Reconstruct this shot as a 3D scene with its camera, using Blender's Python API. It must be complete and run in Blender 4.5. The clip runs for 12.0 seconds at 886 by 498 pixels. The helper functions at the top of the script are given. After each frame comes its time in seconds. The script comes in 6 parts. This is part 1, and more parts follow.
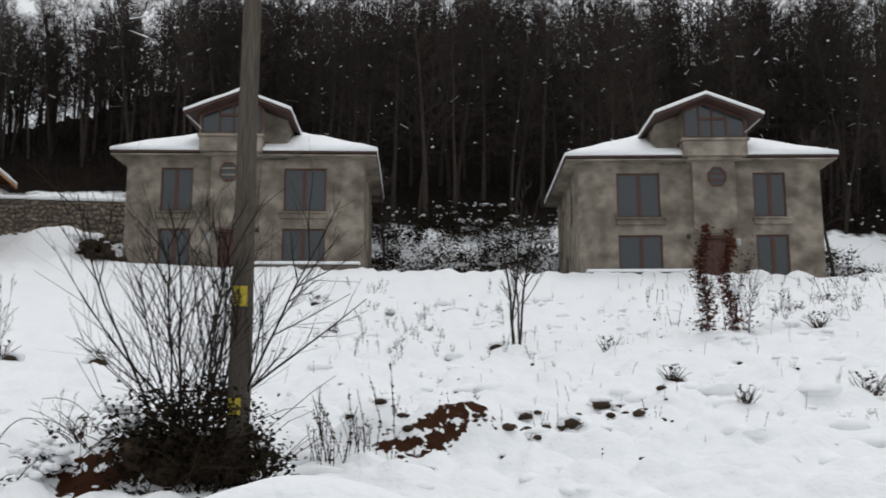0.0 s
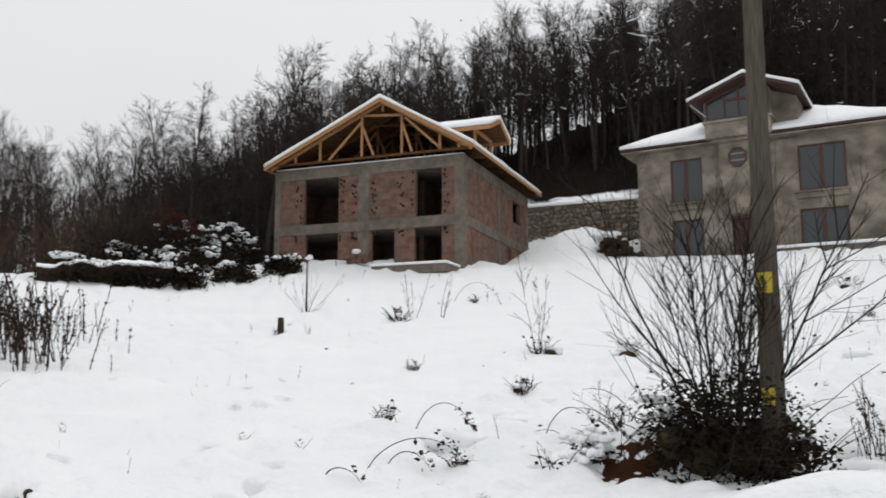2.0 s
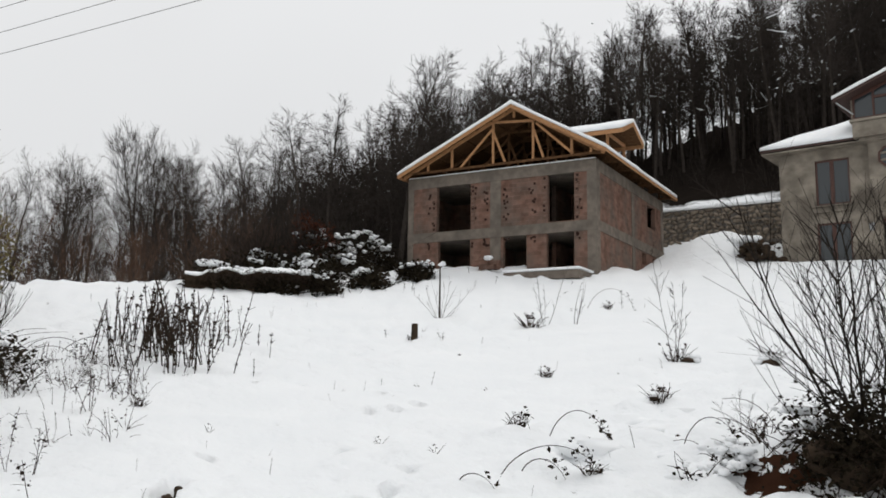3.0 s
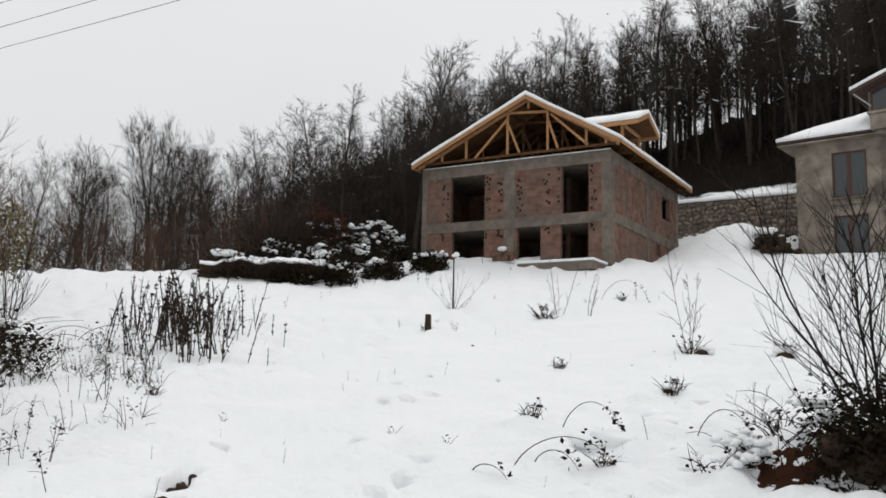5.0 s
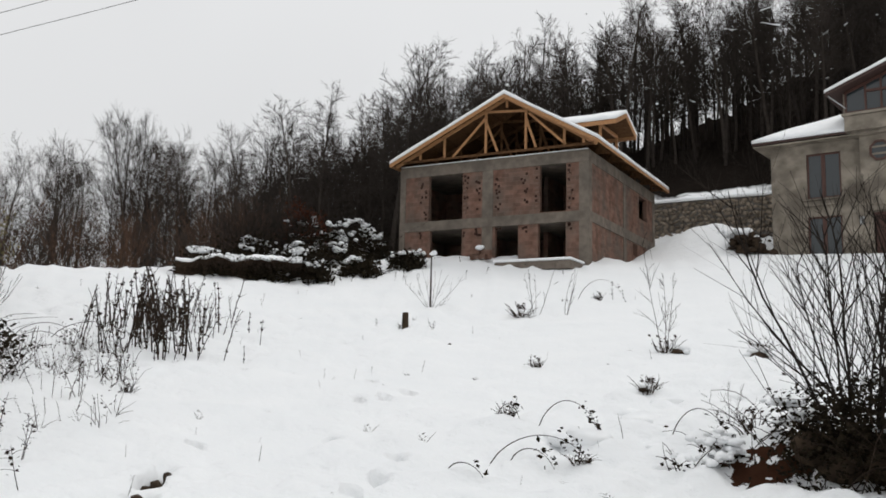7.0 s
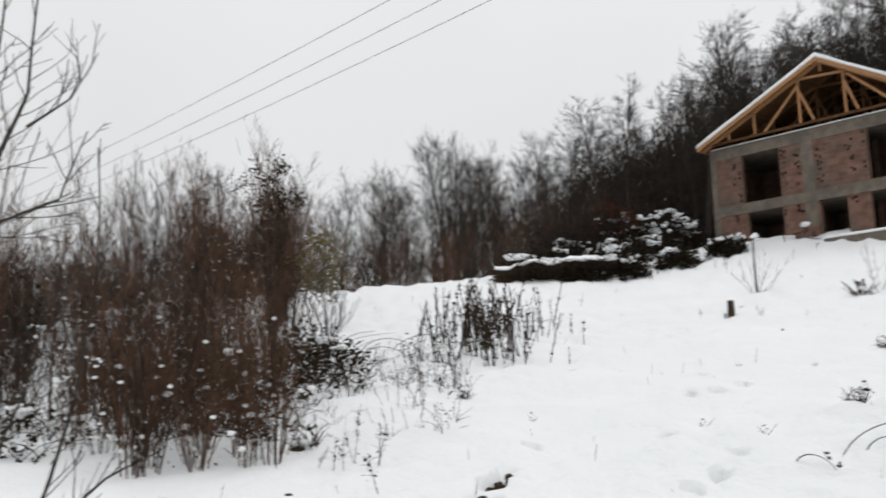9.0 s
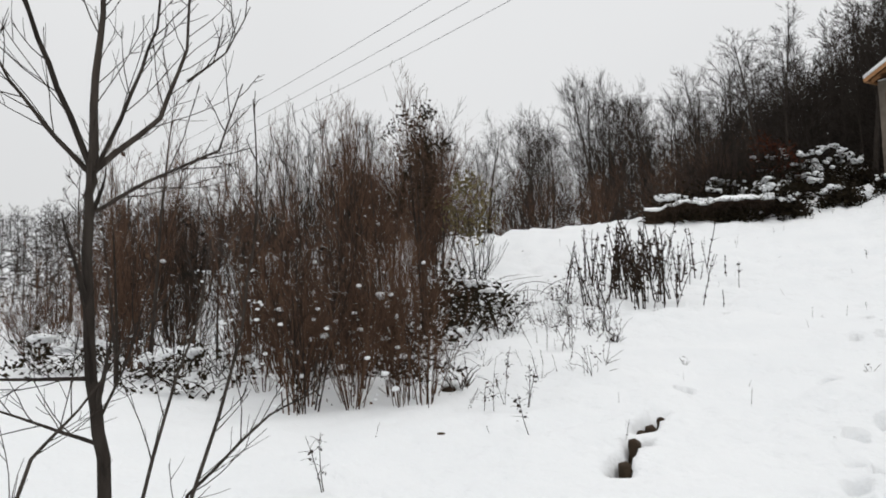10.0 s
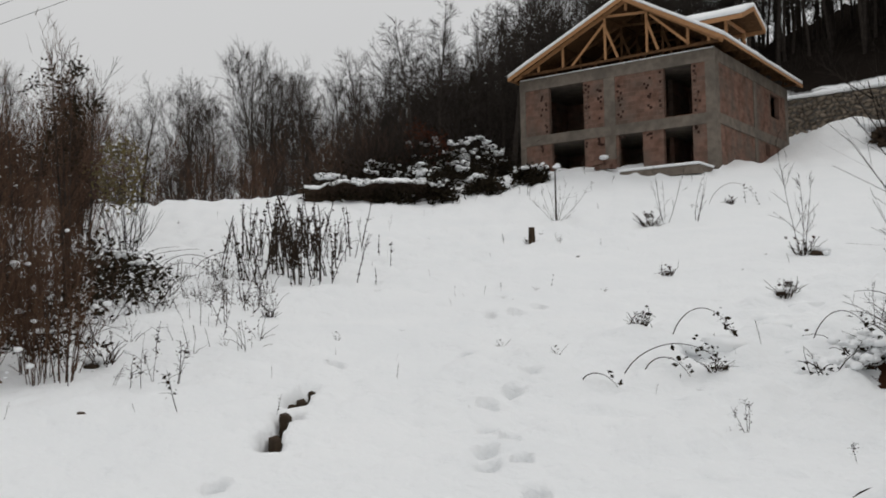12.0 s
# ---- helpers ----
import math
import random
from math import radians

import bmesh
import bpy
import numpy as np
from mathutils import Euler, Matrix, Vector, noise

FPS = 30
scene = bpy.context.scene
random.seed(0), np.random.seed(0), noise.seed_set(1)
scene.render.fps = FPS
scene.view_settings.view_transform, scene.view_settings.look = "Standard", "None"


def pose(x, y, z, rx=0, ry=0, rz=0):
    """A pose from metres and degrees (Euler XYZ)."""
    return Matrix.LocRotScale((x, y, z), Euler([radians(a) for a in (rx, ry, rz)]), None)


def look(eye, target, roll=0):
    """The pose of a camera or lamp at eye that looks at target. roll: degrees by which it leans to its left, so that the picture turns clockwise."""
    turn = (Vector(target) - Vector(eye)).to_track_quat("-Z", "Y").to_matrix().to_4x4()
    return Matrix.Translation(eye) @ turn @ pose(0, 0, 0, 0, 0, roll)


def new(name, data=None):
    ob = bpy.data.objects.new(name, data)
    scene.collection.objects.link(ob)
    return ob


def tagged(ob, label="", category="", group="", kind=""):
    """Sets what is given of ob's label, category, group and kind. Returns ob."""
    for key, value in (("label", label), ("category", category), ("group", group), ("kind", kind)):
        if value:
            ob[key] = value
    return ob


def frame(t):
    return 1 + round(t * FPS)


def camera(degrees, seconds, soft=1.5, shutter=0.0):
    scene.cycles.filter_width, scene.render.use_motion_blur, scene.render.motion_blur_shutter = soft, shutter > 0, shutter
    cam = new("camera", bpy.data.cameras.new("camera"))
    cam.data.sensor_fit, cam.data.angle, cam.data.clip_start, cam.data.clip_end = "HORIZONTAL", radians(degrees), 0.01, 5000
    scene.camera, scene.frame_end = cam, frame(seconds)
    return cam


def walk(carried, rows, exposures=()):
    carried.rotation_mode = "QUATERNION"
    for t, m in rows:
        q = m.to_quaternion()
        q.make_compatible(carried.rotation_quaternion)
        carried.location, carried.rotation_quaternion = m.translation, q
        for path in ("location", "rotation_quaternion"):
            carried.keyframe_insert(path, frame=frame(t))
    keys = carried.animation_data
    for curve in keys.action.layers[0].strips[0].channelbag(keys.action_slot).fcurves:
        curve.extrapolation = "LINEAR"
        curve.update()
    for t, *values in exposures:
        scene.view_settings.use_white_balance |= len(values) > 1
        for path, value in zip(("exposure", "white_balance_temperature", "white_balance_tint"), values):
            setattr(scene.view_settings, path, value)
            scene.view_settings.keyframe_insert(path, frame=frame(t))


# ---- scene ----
# The camera turns where it stands, at eye height on the road.
EYE = 1.6
cam = camera(50.27, 12.0, soft=1.7, shutter=0.2)
TURNS = [  # seconds, yaw, pitch, roll
    (0, 0.00, 9.35, 0.10),
    (0.5, 6.81, 9.08, -0.68),
    (1, 16.44, 8.58, -0.46),
    (1.5, 24.52, 9.15, -0.27),
    (2, 30.83, 8.83, 0.13),
    (2.5, 36.31, 8.92, -0.38),
    (3, 38.79, 9.17, -0.73),
    (3.5, 39.90, 9.13, -1.13),
    (5.5, 39.23, 8.47, -1.25),
    (6, 38.52, 8.65, -1.37),
    (6.5, 38.05, 8.53, -1.29),
    (8.5, 46.75, 8.48, 0.46),
    (9, 57.71, 8.57, 2.01),
    (9.5, 66.93, 7.53, 2.25),
    (10, 66.66, 5.43, 1.75),
    (10.5, 63.30, 2.85, 2.14),
    (11, 57.49, 1.93, 1.96),
    (11.5, 49.95, 1.44, 1.40),
    (12, 46.03, 3.43, 1.09),
]
SWAY = {0.0: 0.06}  # metres to the side
EXPOSURES = [  # seconds, stops, kelvin, tint
    (0, -0.07, 6370, 11), (1.0, 0.0, 6410, 11), (1.6, 0.03, 6480, 11), (3.0, 0.03, 6540, 11),
    (5.5, 0.0, 6540, 11), (6.5, -0.03, 6540, 11), (8.5, 0.05, 6540, 11), (10.5, 0.03, 6560, 11),
    (11.2, -0.12, 6600, 11), (12, -0.33, 6600, 11)]
walk(cam, [(t, pose(SWAY.get(t, 0.0), 0, EYE, 90 + p, r, y)) for t, y, p, r in TURNS], EXPOSURES)

# ---- light: an even winter overcast, brighter overhead ----
world = bpy.data.worlds.new("winter_sky")
scene.world = world
world.use_nodes = True
wn, wl = world.node_tree.nodes, world.node_tree.links
wn.clear()
sky = wn.new("ShaderNodeTexSky")
sky.sky_type, sky.sun_disc = "NISHITA", False
sky.sun_elevation, sky.sun_rotation = radians(62), radians(15)
coord = wn.new("ShaderNodeTexCoord")
split = wn.new("ShaderNodeSeparateXYZ")
wl.new(coord.outputs["Generated"], split.inputs[0])
cloud = wn.new("ShaderNodeTexNoise")
cloud.inputs["Scale"].default_value, cloud.inputs["Detail"].default_value = 1.6, 3
wl.new(coord.outputs["Generated"], cloud.inputs["Vector"])
lift = wn.new("ShaderNodeMapRange")
for key, value in zip(("From Min", "From Max", "To Min", "To Max"), (0.0, 1.0, 0.69, 1.04)):
    lift.inputs[key].default_value = value
wl.new(split.outputs["Z"], lift.inputs["Value"])
patch = wn.new("ShaderNodeMapRange")
for key, value in zip(("From Min", "From Max", "To Min", "To Max"), (0.25, 0.75, 0.95, 1.05)):
    patch.inputs[key].default_value = value
wl.new(cloud.outputs["Fac"], patch.inputs["Value"])
both = wn.new("ShaderNodeMath")
both.operation = "MULTIPLY"
wl.new(lift.outputs[0], both.inputs[0])
wl.new(patch.outputs[0], both.inputs[1])
grey = wn.new("ShaderNodeVectorMath")
grey.operation = "SCALE"
grey.inputs[0].default_value = (0.985, 1.0, 1.0)
wl.new(both.outputs[0], grey.inputs["Scale"])
veil = wn.new("ShaderNodeBackground")
wl.new(grey.outputs[0], veil.inputs["Color"])
blue = wn.new("ShaderNodeBackground")
blue.inputs["Strength"].default_value = 0.1
wl.new(sky.outputs[0], blue.inputs["Color"])
mixed = wn.new("ShaderNodeMixShader")
mixed.inputs[0].default_value = 0.94
wl.new(blue.outputs[0], mixed.inputs[1])
wl.new(veil.outputs[0], mixed.inputs[2])
wout = wn.new("ShaderNodeOutputWorld")
wl.new(mixed.outputs[0], wout.inputs["Surface"])

sun = new("sun", bpy.data.lights.new("sun", "SUN"))
sun.data.energy, sun.data.angle, sun.data.color = 0.6, radians(25), (1.0, 0.98, 0.95)
sun.matrix_world = look((6, 22, 45), (0, 0, 0))

# ---- materials ----
def material(name, low, high, scale=6.0, rough=0.85, bump=0.2, bump_scale=None, metal=0.0, stain=None, stain_scale=0.7, stain_amount=0.5, island=0.0, detail=6, stretch=(1, 1, 1), distance=0.02):
    """Two colours mixed by fine grain, a third by broad stains, with relief."""
    m = bpy.data.materials.new(name)
    m.use_nodes = True
    n, l = m.node_tree.nodes, m.node_tree.links
    bsdf = n["Principled BSDF"]
    bsdf.inputs["Roughness"].default_value, bsdf.inputs["Metallic"].default_value = rough, metal
    bsdf.inputs["Specular IOR Level"].default_value = 0.06 if rough > 0.8 else 0.4
    tc = n.new("ShaderNodeTexCoord")
    mp = n.new("ShaderNodeMapping")
    mp.inputs["Scale"].default_value = stretch
    l.new(tc.outputs["Object"], mp.inputs["Vector"])
    grain = n.new("ShaderNodeTexNoise")
    grain.inputs["Scale"].default_value, grain.inputs["Detail"].default_value = scale, detail
    l.new(mp.outputs[0], grain.inputs["Vector"])
    ramp = n.new("ShaderNodeValToRGB")
    ramp.color_ramp.elements[0].position, ramp.color_ramp.elements[1].position = 0.32, 0.68
    ramp.color_ramp.elements[0].color, ramp.color_ramp.elements[1].color = (*low, 1), (*high, 1)
    l.new(grain.outputs["Fac"], ramp.inputs[0])
    colour = ramp.outputs[0]
    if stain:
        broad = n.new("ShaderNodeTexNoise")
        broad.inputs["Scale"].default_value, broad.inputs["Detail"].default_value = stain_scale, 5
        l.new(mp.outputs[0], broad.inputs["Vector"])
        cut = n.new("ShaderNodeMapRange")
        for key, value in zip(("From Min", "From Max", "To Min", "To Max"), (0.42, 0.66, 0.0, stain_amount)):
            cut.inputs[key].default_value = value
        l.new(broad.outputs["Fac"], cut.inputs["Value"])
        mix = n.new("ShaderNodeMix")
        mix.data_type = "RGBA"
        l.new(cut.outputs[0], mix.inputs[0])
        l.new(colour, mix.inputs[6])
        mix.inputs[7].default_value = (*stain, 1)
        colour = mix.outputs[2]
    if island:
        geo = n.new("ShaderNodeNewGeometry")
        info = n.new("ShaderNodeObjectInfo")
        add = n.new("ShaderNodeMath")
        l.new(geo.outputs["Random Per Island"], add.inputs[0])
        l.new(info.outputs["Random"], add.inputs[1])
        hsv = n.new("ShaderNodeHueSaturation")
        rng = n.new("ShaderNodeMapRange")
        for key, value in zip(("From Min", "From Max", "To Min", "To Max"), (0.0, 2.0, 1 - island, 1 + island)):
            rng.inputs[key].default_value = value
        l.new(add.outputs[0], rng.inputs["Value"])
        l.new(rng.outputs[0], hsv.inputs["Value"])
        l.new(colour, hsv.inputs["Color"])
        colour = hsv.outputs[0]
    l.new(colour, bsdf.inputs["Base Color"])
    if bump:
        fine = n.new("ShaderNodeTexNoise")
        fine.inputs["Scale"].default_value, fine.inputs["Detail"].default_value = bump_scale or scale * 3, 5
        l.new(mp.outputs[0], fine.inputs["Vector"])
        bp = n.new("ShaderNodeBump")
        bp.inputs["Strength"].default_value, bp.inputs["Distance"].default_value = bump, distance
        l.new(fine.outputs["Fac"], bp.inputs["Height"])
        l.new(bp.outputs[0], bsdf.inputs["Normal"])
    return m


SNOW = material("snow", (0.80, 0.82, 0.835), (0.87, 0.88, 0.885), 3.0, 0.75, 0.35, 9.0, distance=0.05)
PLASTER = material("cement_render", (0.170, 0.147, 0.119), (0.330, 0.292, 0.240), 1.6, 0.92, 0.25, 30, stain=(0.090, 0.077, 0.063), stain_scale=0.62, stain_amount=0.8, detail=9, stretch=(0.95, 0.95, 1.15))
CONCRETE = material("raw_concrete", (0.135, 0.112, 0.092), (0.205, 0.174, 0.145), 3.0, 0.92, 0.3, 25, stain=(0.085, 0.077, 0.066), stain_scale=0.8, stain_amount=0.6)
BROWN = material("dark_red_brown_wood", (0.052, 0.021, 0.015), (0.085, 0.036, 0.025), 14, 0.55, 0.1, 60)
# the same pine as the trusses, with the shade under the roof in its colour
SHADED_PINE = material("shaded_pine", (0.065, 0.033, 0.016), (0.125, 0.066, 0.032), 5, 0.85, 0.1, 40, stretch=(1, 6, 1))
SOFFIT = material("soffit_board", (0.038, 0.02, 0.016), (0.066, 0.035, 0.028), 8, 0.7, 0.1, 40, stretch=(1, 6, 1))
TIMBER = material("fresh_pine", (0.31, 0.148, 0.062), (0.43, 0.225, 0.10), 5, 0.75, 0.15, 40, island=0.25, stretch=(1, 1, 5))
BLOCKHOLE = material("block_hollow_shade", (0.03, 0.018, 0.014), (0.05, 0.028, 0.022), 20, 0.95, 0.0)
POLEWOOD = material("tarred_pole_wood", (0.055, 0.047, 0.038), (0.115, 0.10, 0.083), 9, 0.85, 0.4, 30, stretch=(8, 8, 0.35), stain=(0.05, 0.045, 0.04), stain_scale=0.5)
SIGN = material("yellow_sign_paint", (0.42, 0.33, 0.02), (0.52, 0.41, 0.03), 10, 0.5, 0.05)
INK = material("black_print", (0.015, 0.014, 0.012), (0.03, 0.028, 0.024), 10, 0.6, 0.0)
WIRE = material("weathered_cable", (0.06, 0.06, 0.065), (0.10, 0.10, 0.105), 10, 0.6, 0.0)
BARK = material("grey_brown_bark", (0.026, 0.021, 0.018), (0.056, 0.047, 0.040), 5, 0.95, 0.3, 20, island=0.5, stretch=(3, 3, 0.6))
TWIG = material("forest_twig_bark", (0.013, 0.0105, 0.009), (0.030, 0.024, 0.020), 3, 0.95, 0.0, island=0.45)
REDTWIG = material("red_brown_twig", (0.046, 0.027, 0.0185), (0.115, 0.069, 0.046), 3, 0.9, 0.0, island=0.5)
STEM = material("dry_weed_stem", (0.018, 0.013, 0.010), (0.052, 0.036, 0.026), 6, 0.9, 0.0, island=0.4)
LEAF = material("dark_bramble_leaf", (0.011, 0.0088, 0.006), (0.031, 0.0235, 0.0135), 6, 0.85, 0.0, island=0.6)
RUST = material("withered_leaf", (0.040, 0.0135, 0.009), (0.080, 0.028, 0.015), 6, 0.85, 0.0, island=0.5)
OLIVE = material("olive_leaf", (0.06, 0.050, 0.014), (0.125, 0.096, 0.028), 6, 0.7, 0.0, island=0.5)
CLAY = material("bare_clay", (0.075, 0.032, 0.016), (0.16, 0.072, 0.036), 5, 0.95, 0.6, 14, distance=0.05)
STONE = material("wall_stone", (0.075, 0.06, 0.047), (0.235, 0.195, 0.152), 2.2, 0.9, 0.4, 14, island=0.75)
MORTAR = material("wall_mortar", (0.10, 0.09, 0.08), (0.16, 0.145, 0.13), 8, 0.95, 0.3, 30)
DARK = material("unlit_room_plaster", (0.10, 0.09, 0.08), (0.16, 0.145, 0.13), 3, 0.95, 0.1)
EARTH = material("dark_bank_earth", (0.03, 0.022, 0.016), (0.065, 0.045, 0.03), 6, 0.95, 0.4, 12)
METAL = material("grey_sheet_metal", (0.30, 0.31, 0.31), (0.42, 0.43, 0.43), 6, 0.5, 0.1, metal=0.4)


def glass_material():
    m = bpy.data.materials.new("window_glass")
    m.use_nodes = True
    b = m.node_tree.nodes["Principled BSDF"]
    b.inputs["Base Color"].default_value = (0.028, 0.034, 0.037, 1)
    b.inputs["Roughness"].default_value = 0.06
    b.inputs["IOR"].default_value = 1.52
    b.inputs["Specular IOR Level"].default_value = 0.62
    return m


GLASS = glass_material()


def block_material():
    """Hollow clay blocks smeared with mortar, with running-bond joints."""
    m = material("clay_block_wall", (0.13, 0.073, 0.054), (0.225, 0.137, 0.105), 2.1, 0.95, 0.0, stain=(0.125, 0.105, 0.088), stain_scale=0.8, stain_amount=0.75, detail=9)
    n, l = m.node_tree.nodes, m.node_tree.links
    tc = n.new("ShaderNodeTexCoord")
    split = n.new("ShaderNodeSeparateXYZ")
    l.new(tc.outputs["Object"], split.inputs[0])
    add = n.new("ShaderNodeMath")
    l.new(split.outputs["X"], add.inputs[0])
    l.new(split.outputs["Y"], add.inputs[1])
    join = n.new("ShaderNodeCombineXYZ")
    l.new(add.outputs[0], join.inputs[0])
    l.new(split.outputs["Z"], join.inputs[1])
    brick = n.new("ShaderNodeTexBrick")
    brick.inputs["Scale"].default_value = 1.0
    brick.inputs["Brick Width"].default_value, brick.inputs["Row Height"].default_value = 0.40, 0.20
    brick.inputs["Mortar Size"].default_value = 0.018
    brick.inputs["Color1"].default_value = (0.62, 0.62, 0.62, 1)
    brick.inputs["Color2"].default_value = (1.15, 1.1, 1.08, 1)
    brick.inputs["Mortar"].default_value = (1.0, 1.02, 1.05, 1)
    l.new(join.outputs[0], brick.inputs["Vector"])
    b = n["Principled BSDF"]
    before = b.inputs["Base Color"].links[0].from_socket
    mix = n.new("ShaderNodeMix")
    mix.data_type, mix.blend_type = "RGBA", "MULTIPLY"
    mix.inputs[0].default_value = 0.6
    l.new(before, mix.inputs[6])
    l.new(brick.outputs["Color"], mix.inputs[7])
    l.new(mix.outputs[2], b.inputs["Base Color"])
    bp = n.new("ShaderNodeBump")
    bp.invert = True
    bp.inputs["Strength"].default_value, bp.inputs["Distance"].default_value = 0.5, 0.02
    l.new(brick.outputs["Fac"], bp.inputs["Height"])
    l.new(bp.outputs[0], b.inputs["Normal"])
    return m


BLOCKS = block_material()


def ground_material():
    """Snow over the field; under the woods the shade is put into the ground's colour, in patches."""
    m = bpy.data.materials.new("snowy_ground")
    m.use_nodes = True
    n, l = m.node_tree.nodes, m.node_tree.links
    b = n["Principled BSDF"]
    b.inputs["Roughness"].default_value = 0.8
    b.inputs["Specular IOR Level"].default_value = 0.0
    tc = n.new("ShaderNodeTexCoord")

    def tex(scale, detail=6):
        t = n.new("ShaderNodeTexNoise")
        t.inputs["Scale"].default_value, t.inputs["Detail"].default_value = scale, detail
        l.new(tc.outputs["Object"], t.inputs["Vector"])
        return t.outputs["Fac"]

    snow = n.new("ShaderNodeValToRGB")
    snow.color_ramp.elements[0].color, snow.color_ramp.elements[1].color = (0.78, 0.80, 0.815, 1), (0.86, 0.87, 0.875, 1)
    l.new(tex(0.6), snow.inputs[0])
    # near-black brown, the dark between the trees laid into the ground colour
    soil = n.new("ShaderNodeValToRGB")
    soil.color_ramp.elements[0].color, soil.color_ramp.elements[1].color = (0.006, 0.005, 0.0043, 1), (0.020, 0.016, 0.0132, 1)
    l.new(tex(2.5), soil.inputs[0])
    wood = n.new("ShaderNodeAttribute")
    wood.attribute_name = "wood_shade"
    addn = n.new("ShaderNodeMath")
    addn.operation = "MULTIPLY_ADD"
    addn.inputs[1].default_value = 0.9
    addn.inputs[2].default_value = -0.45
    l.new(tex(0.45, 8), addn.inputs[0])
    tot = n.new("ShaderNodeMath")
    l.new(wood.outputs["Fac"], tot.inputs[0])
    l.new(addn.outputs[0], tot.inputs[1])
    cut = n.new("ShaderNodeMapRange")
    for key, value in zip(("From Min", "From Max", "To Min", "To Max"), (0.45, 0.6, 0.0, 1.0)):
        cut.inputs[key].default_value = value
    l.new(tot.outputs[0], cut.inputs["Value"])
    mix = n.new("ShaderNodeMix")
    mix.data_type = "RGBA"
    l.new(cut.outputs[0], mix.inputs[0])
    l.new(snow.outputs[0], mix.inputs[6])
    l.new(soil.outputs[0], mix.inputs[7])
    clay = n.new("ShaderNodeAttribute")
    clay.attribute_name = "clay"
    part_ = n.new("ShaderNodeMath")
    part_.operation = "MULTIPLY_ADD"
    part_.inputs[1].default_value = 3.4
    part_.inputs[2].default_value = -0.95
    l.new(tex(6.0, 7), part_.inputs[0])
    sumc = n.new("ShaderNodeMath")
    sumc.operation = "MULTIPLY"
    l.new(clay.outputs["Fac"], sumc.inputs[0])
    l.new(part_.outputs[0], sumc.inputs[1])
    edge = n.new("ShaderNodeMapRange")
    for key, value in zip(("From Min", "From Max", "To Min", "To Max"), (0.42, 0.48, 0.0, 1.0)):
        edge.inputs[key].default_value = value
    l.new(sumc.outputs[0], edge.inputs["Value"])
    loam = n.new("ShaderNodeValToRGB")
    loam.color_ramp.elements[0].color, loam.color_ramp.elements[1].color = (0.020, 0.0095, 0.006, 1), (0.066, 0.030, 0.0175, 1)
    l.new(tex(5.0), loam.inputs[0])
    mix2 = n.new("ShaderNodeMix")
    mix2.data_type = "RGBA"
    l.new(edge.outputs[0], mix2.inputs[0])
    l.new(mix.outputs[2], mix2.inputs[6])
    l.new(loam.outputs[0], mix2.inputs[7])
    l.new(mix2.outputs[2], b.inputs["Base Color"])
    hsum = n.new("ShaderNodeMath")
    hsum.operation = "MULTIPLY_ADD"
    hsum.inputs[1].default_value = 0.35
    l.new(tex(9, 4), hsum.inputs[0])
    l.new(tex(1.7, 5), hsum.inputs[2])
    bp = n.new("ShaderNodeBump")
    bp.inputs["Strength"].default_value, bp.inputs["Distance"].default_value = 0.55, 0.18
    l.new(hsum.outputs[0], bp.inputs["Height"])
    l.new(bp.outputs[0], b.inputs["Normal"])
    return m


GROUND = ground_material()

# ---- helpers for meshes ----
def smooth(a, b, v):
    k = min(1.0, max(0.0, (v - a) / (b - a)))
    return k * k * (3 - 2 * k)


def mesh_of(name, verts, faces, mat, shade=False):
    me = bpy.data.meshes.new(name)
    me.from_pydata(verts, [], faces)
    me.materials.append(mat)
    if shade:
        me.shade_smooth()
    return me


def part(name, bm, mat, parent, label=""):
    """Links a bmesh as one mesh object under a thing or a part."""
    me = bpy.data.meshes.new(name)
    bm.to_mesh(me)
    bm.free()
    me.materials.append(mat)
    ob = new(name, me)
    ob.parent = parent
    return tagged(ob, label)


def sub(name, me, parent, m=None, label=""):
    ob = new(name, me)
    ob.parent = parent
    if m is not None:
        ob.matrix_local = m
    return tagged(ob, label)


def add_box(bm, x0, x1, y0, y1, z0, z1, bevel=0.0):
    made = bmesh.ops.create_cube(bm, size=1.0, matrix=Matrix.Translation(((x0 + x1) / 2, (y0 + y1) / 2, (z0 + z1) / 2)) @ Matrix.Diagonal((x1 - x0, y1 - y0, z1 - z0, 1)))
    if bevel:
        edges = list({e for v in made["verts"] for e in v.link_edges})
        bmesh.ops.bevel(bm, geom=edges, offset=bevel, segments=2, affect="EDGES", profile=0.5)


def box(x0, x1, y0, y1, z0, z1, bevel=0.0):
    bm = bmesh.new()
    add_box(bm, x0, x1, y0, y1, z0, z1, bevel)
    return bm


def beam(bm, a, b, w, d, up=(0, 0, 1)):
    """A straight board from a to b, w wide and d deep."""
    a, b = Vector(a), Vector(b)
    along = (b - a).normalized()
    side = along.cross(Vector(up))
    if side.length < 1e-3:
        side = along.cross(Vector((0, 1, 0)))
    side.normalize()
    top = side.cross(along)
    vs = [bm.verts.new(p + side * (i * w / 2) + top * (j * d / 2)) for p in (a, b) for i, j in ((-1, -1), (1, -1), (1, 1), (-1, 1))]
    for f in ((0, 1, 2, 3), (7, 6, 5, 4), (0, 4, 5, 1), (1, 5, 6, 2), (2, 6, 7, 3), (3, 7, 4, 0)):
        bm.faces.new([vs[k] for k in f])


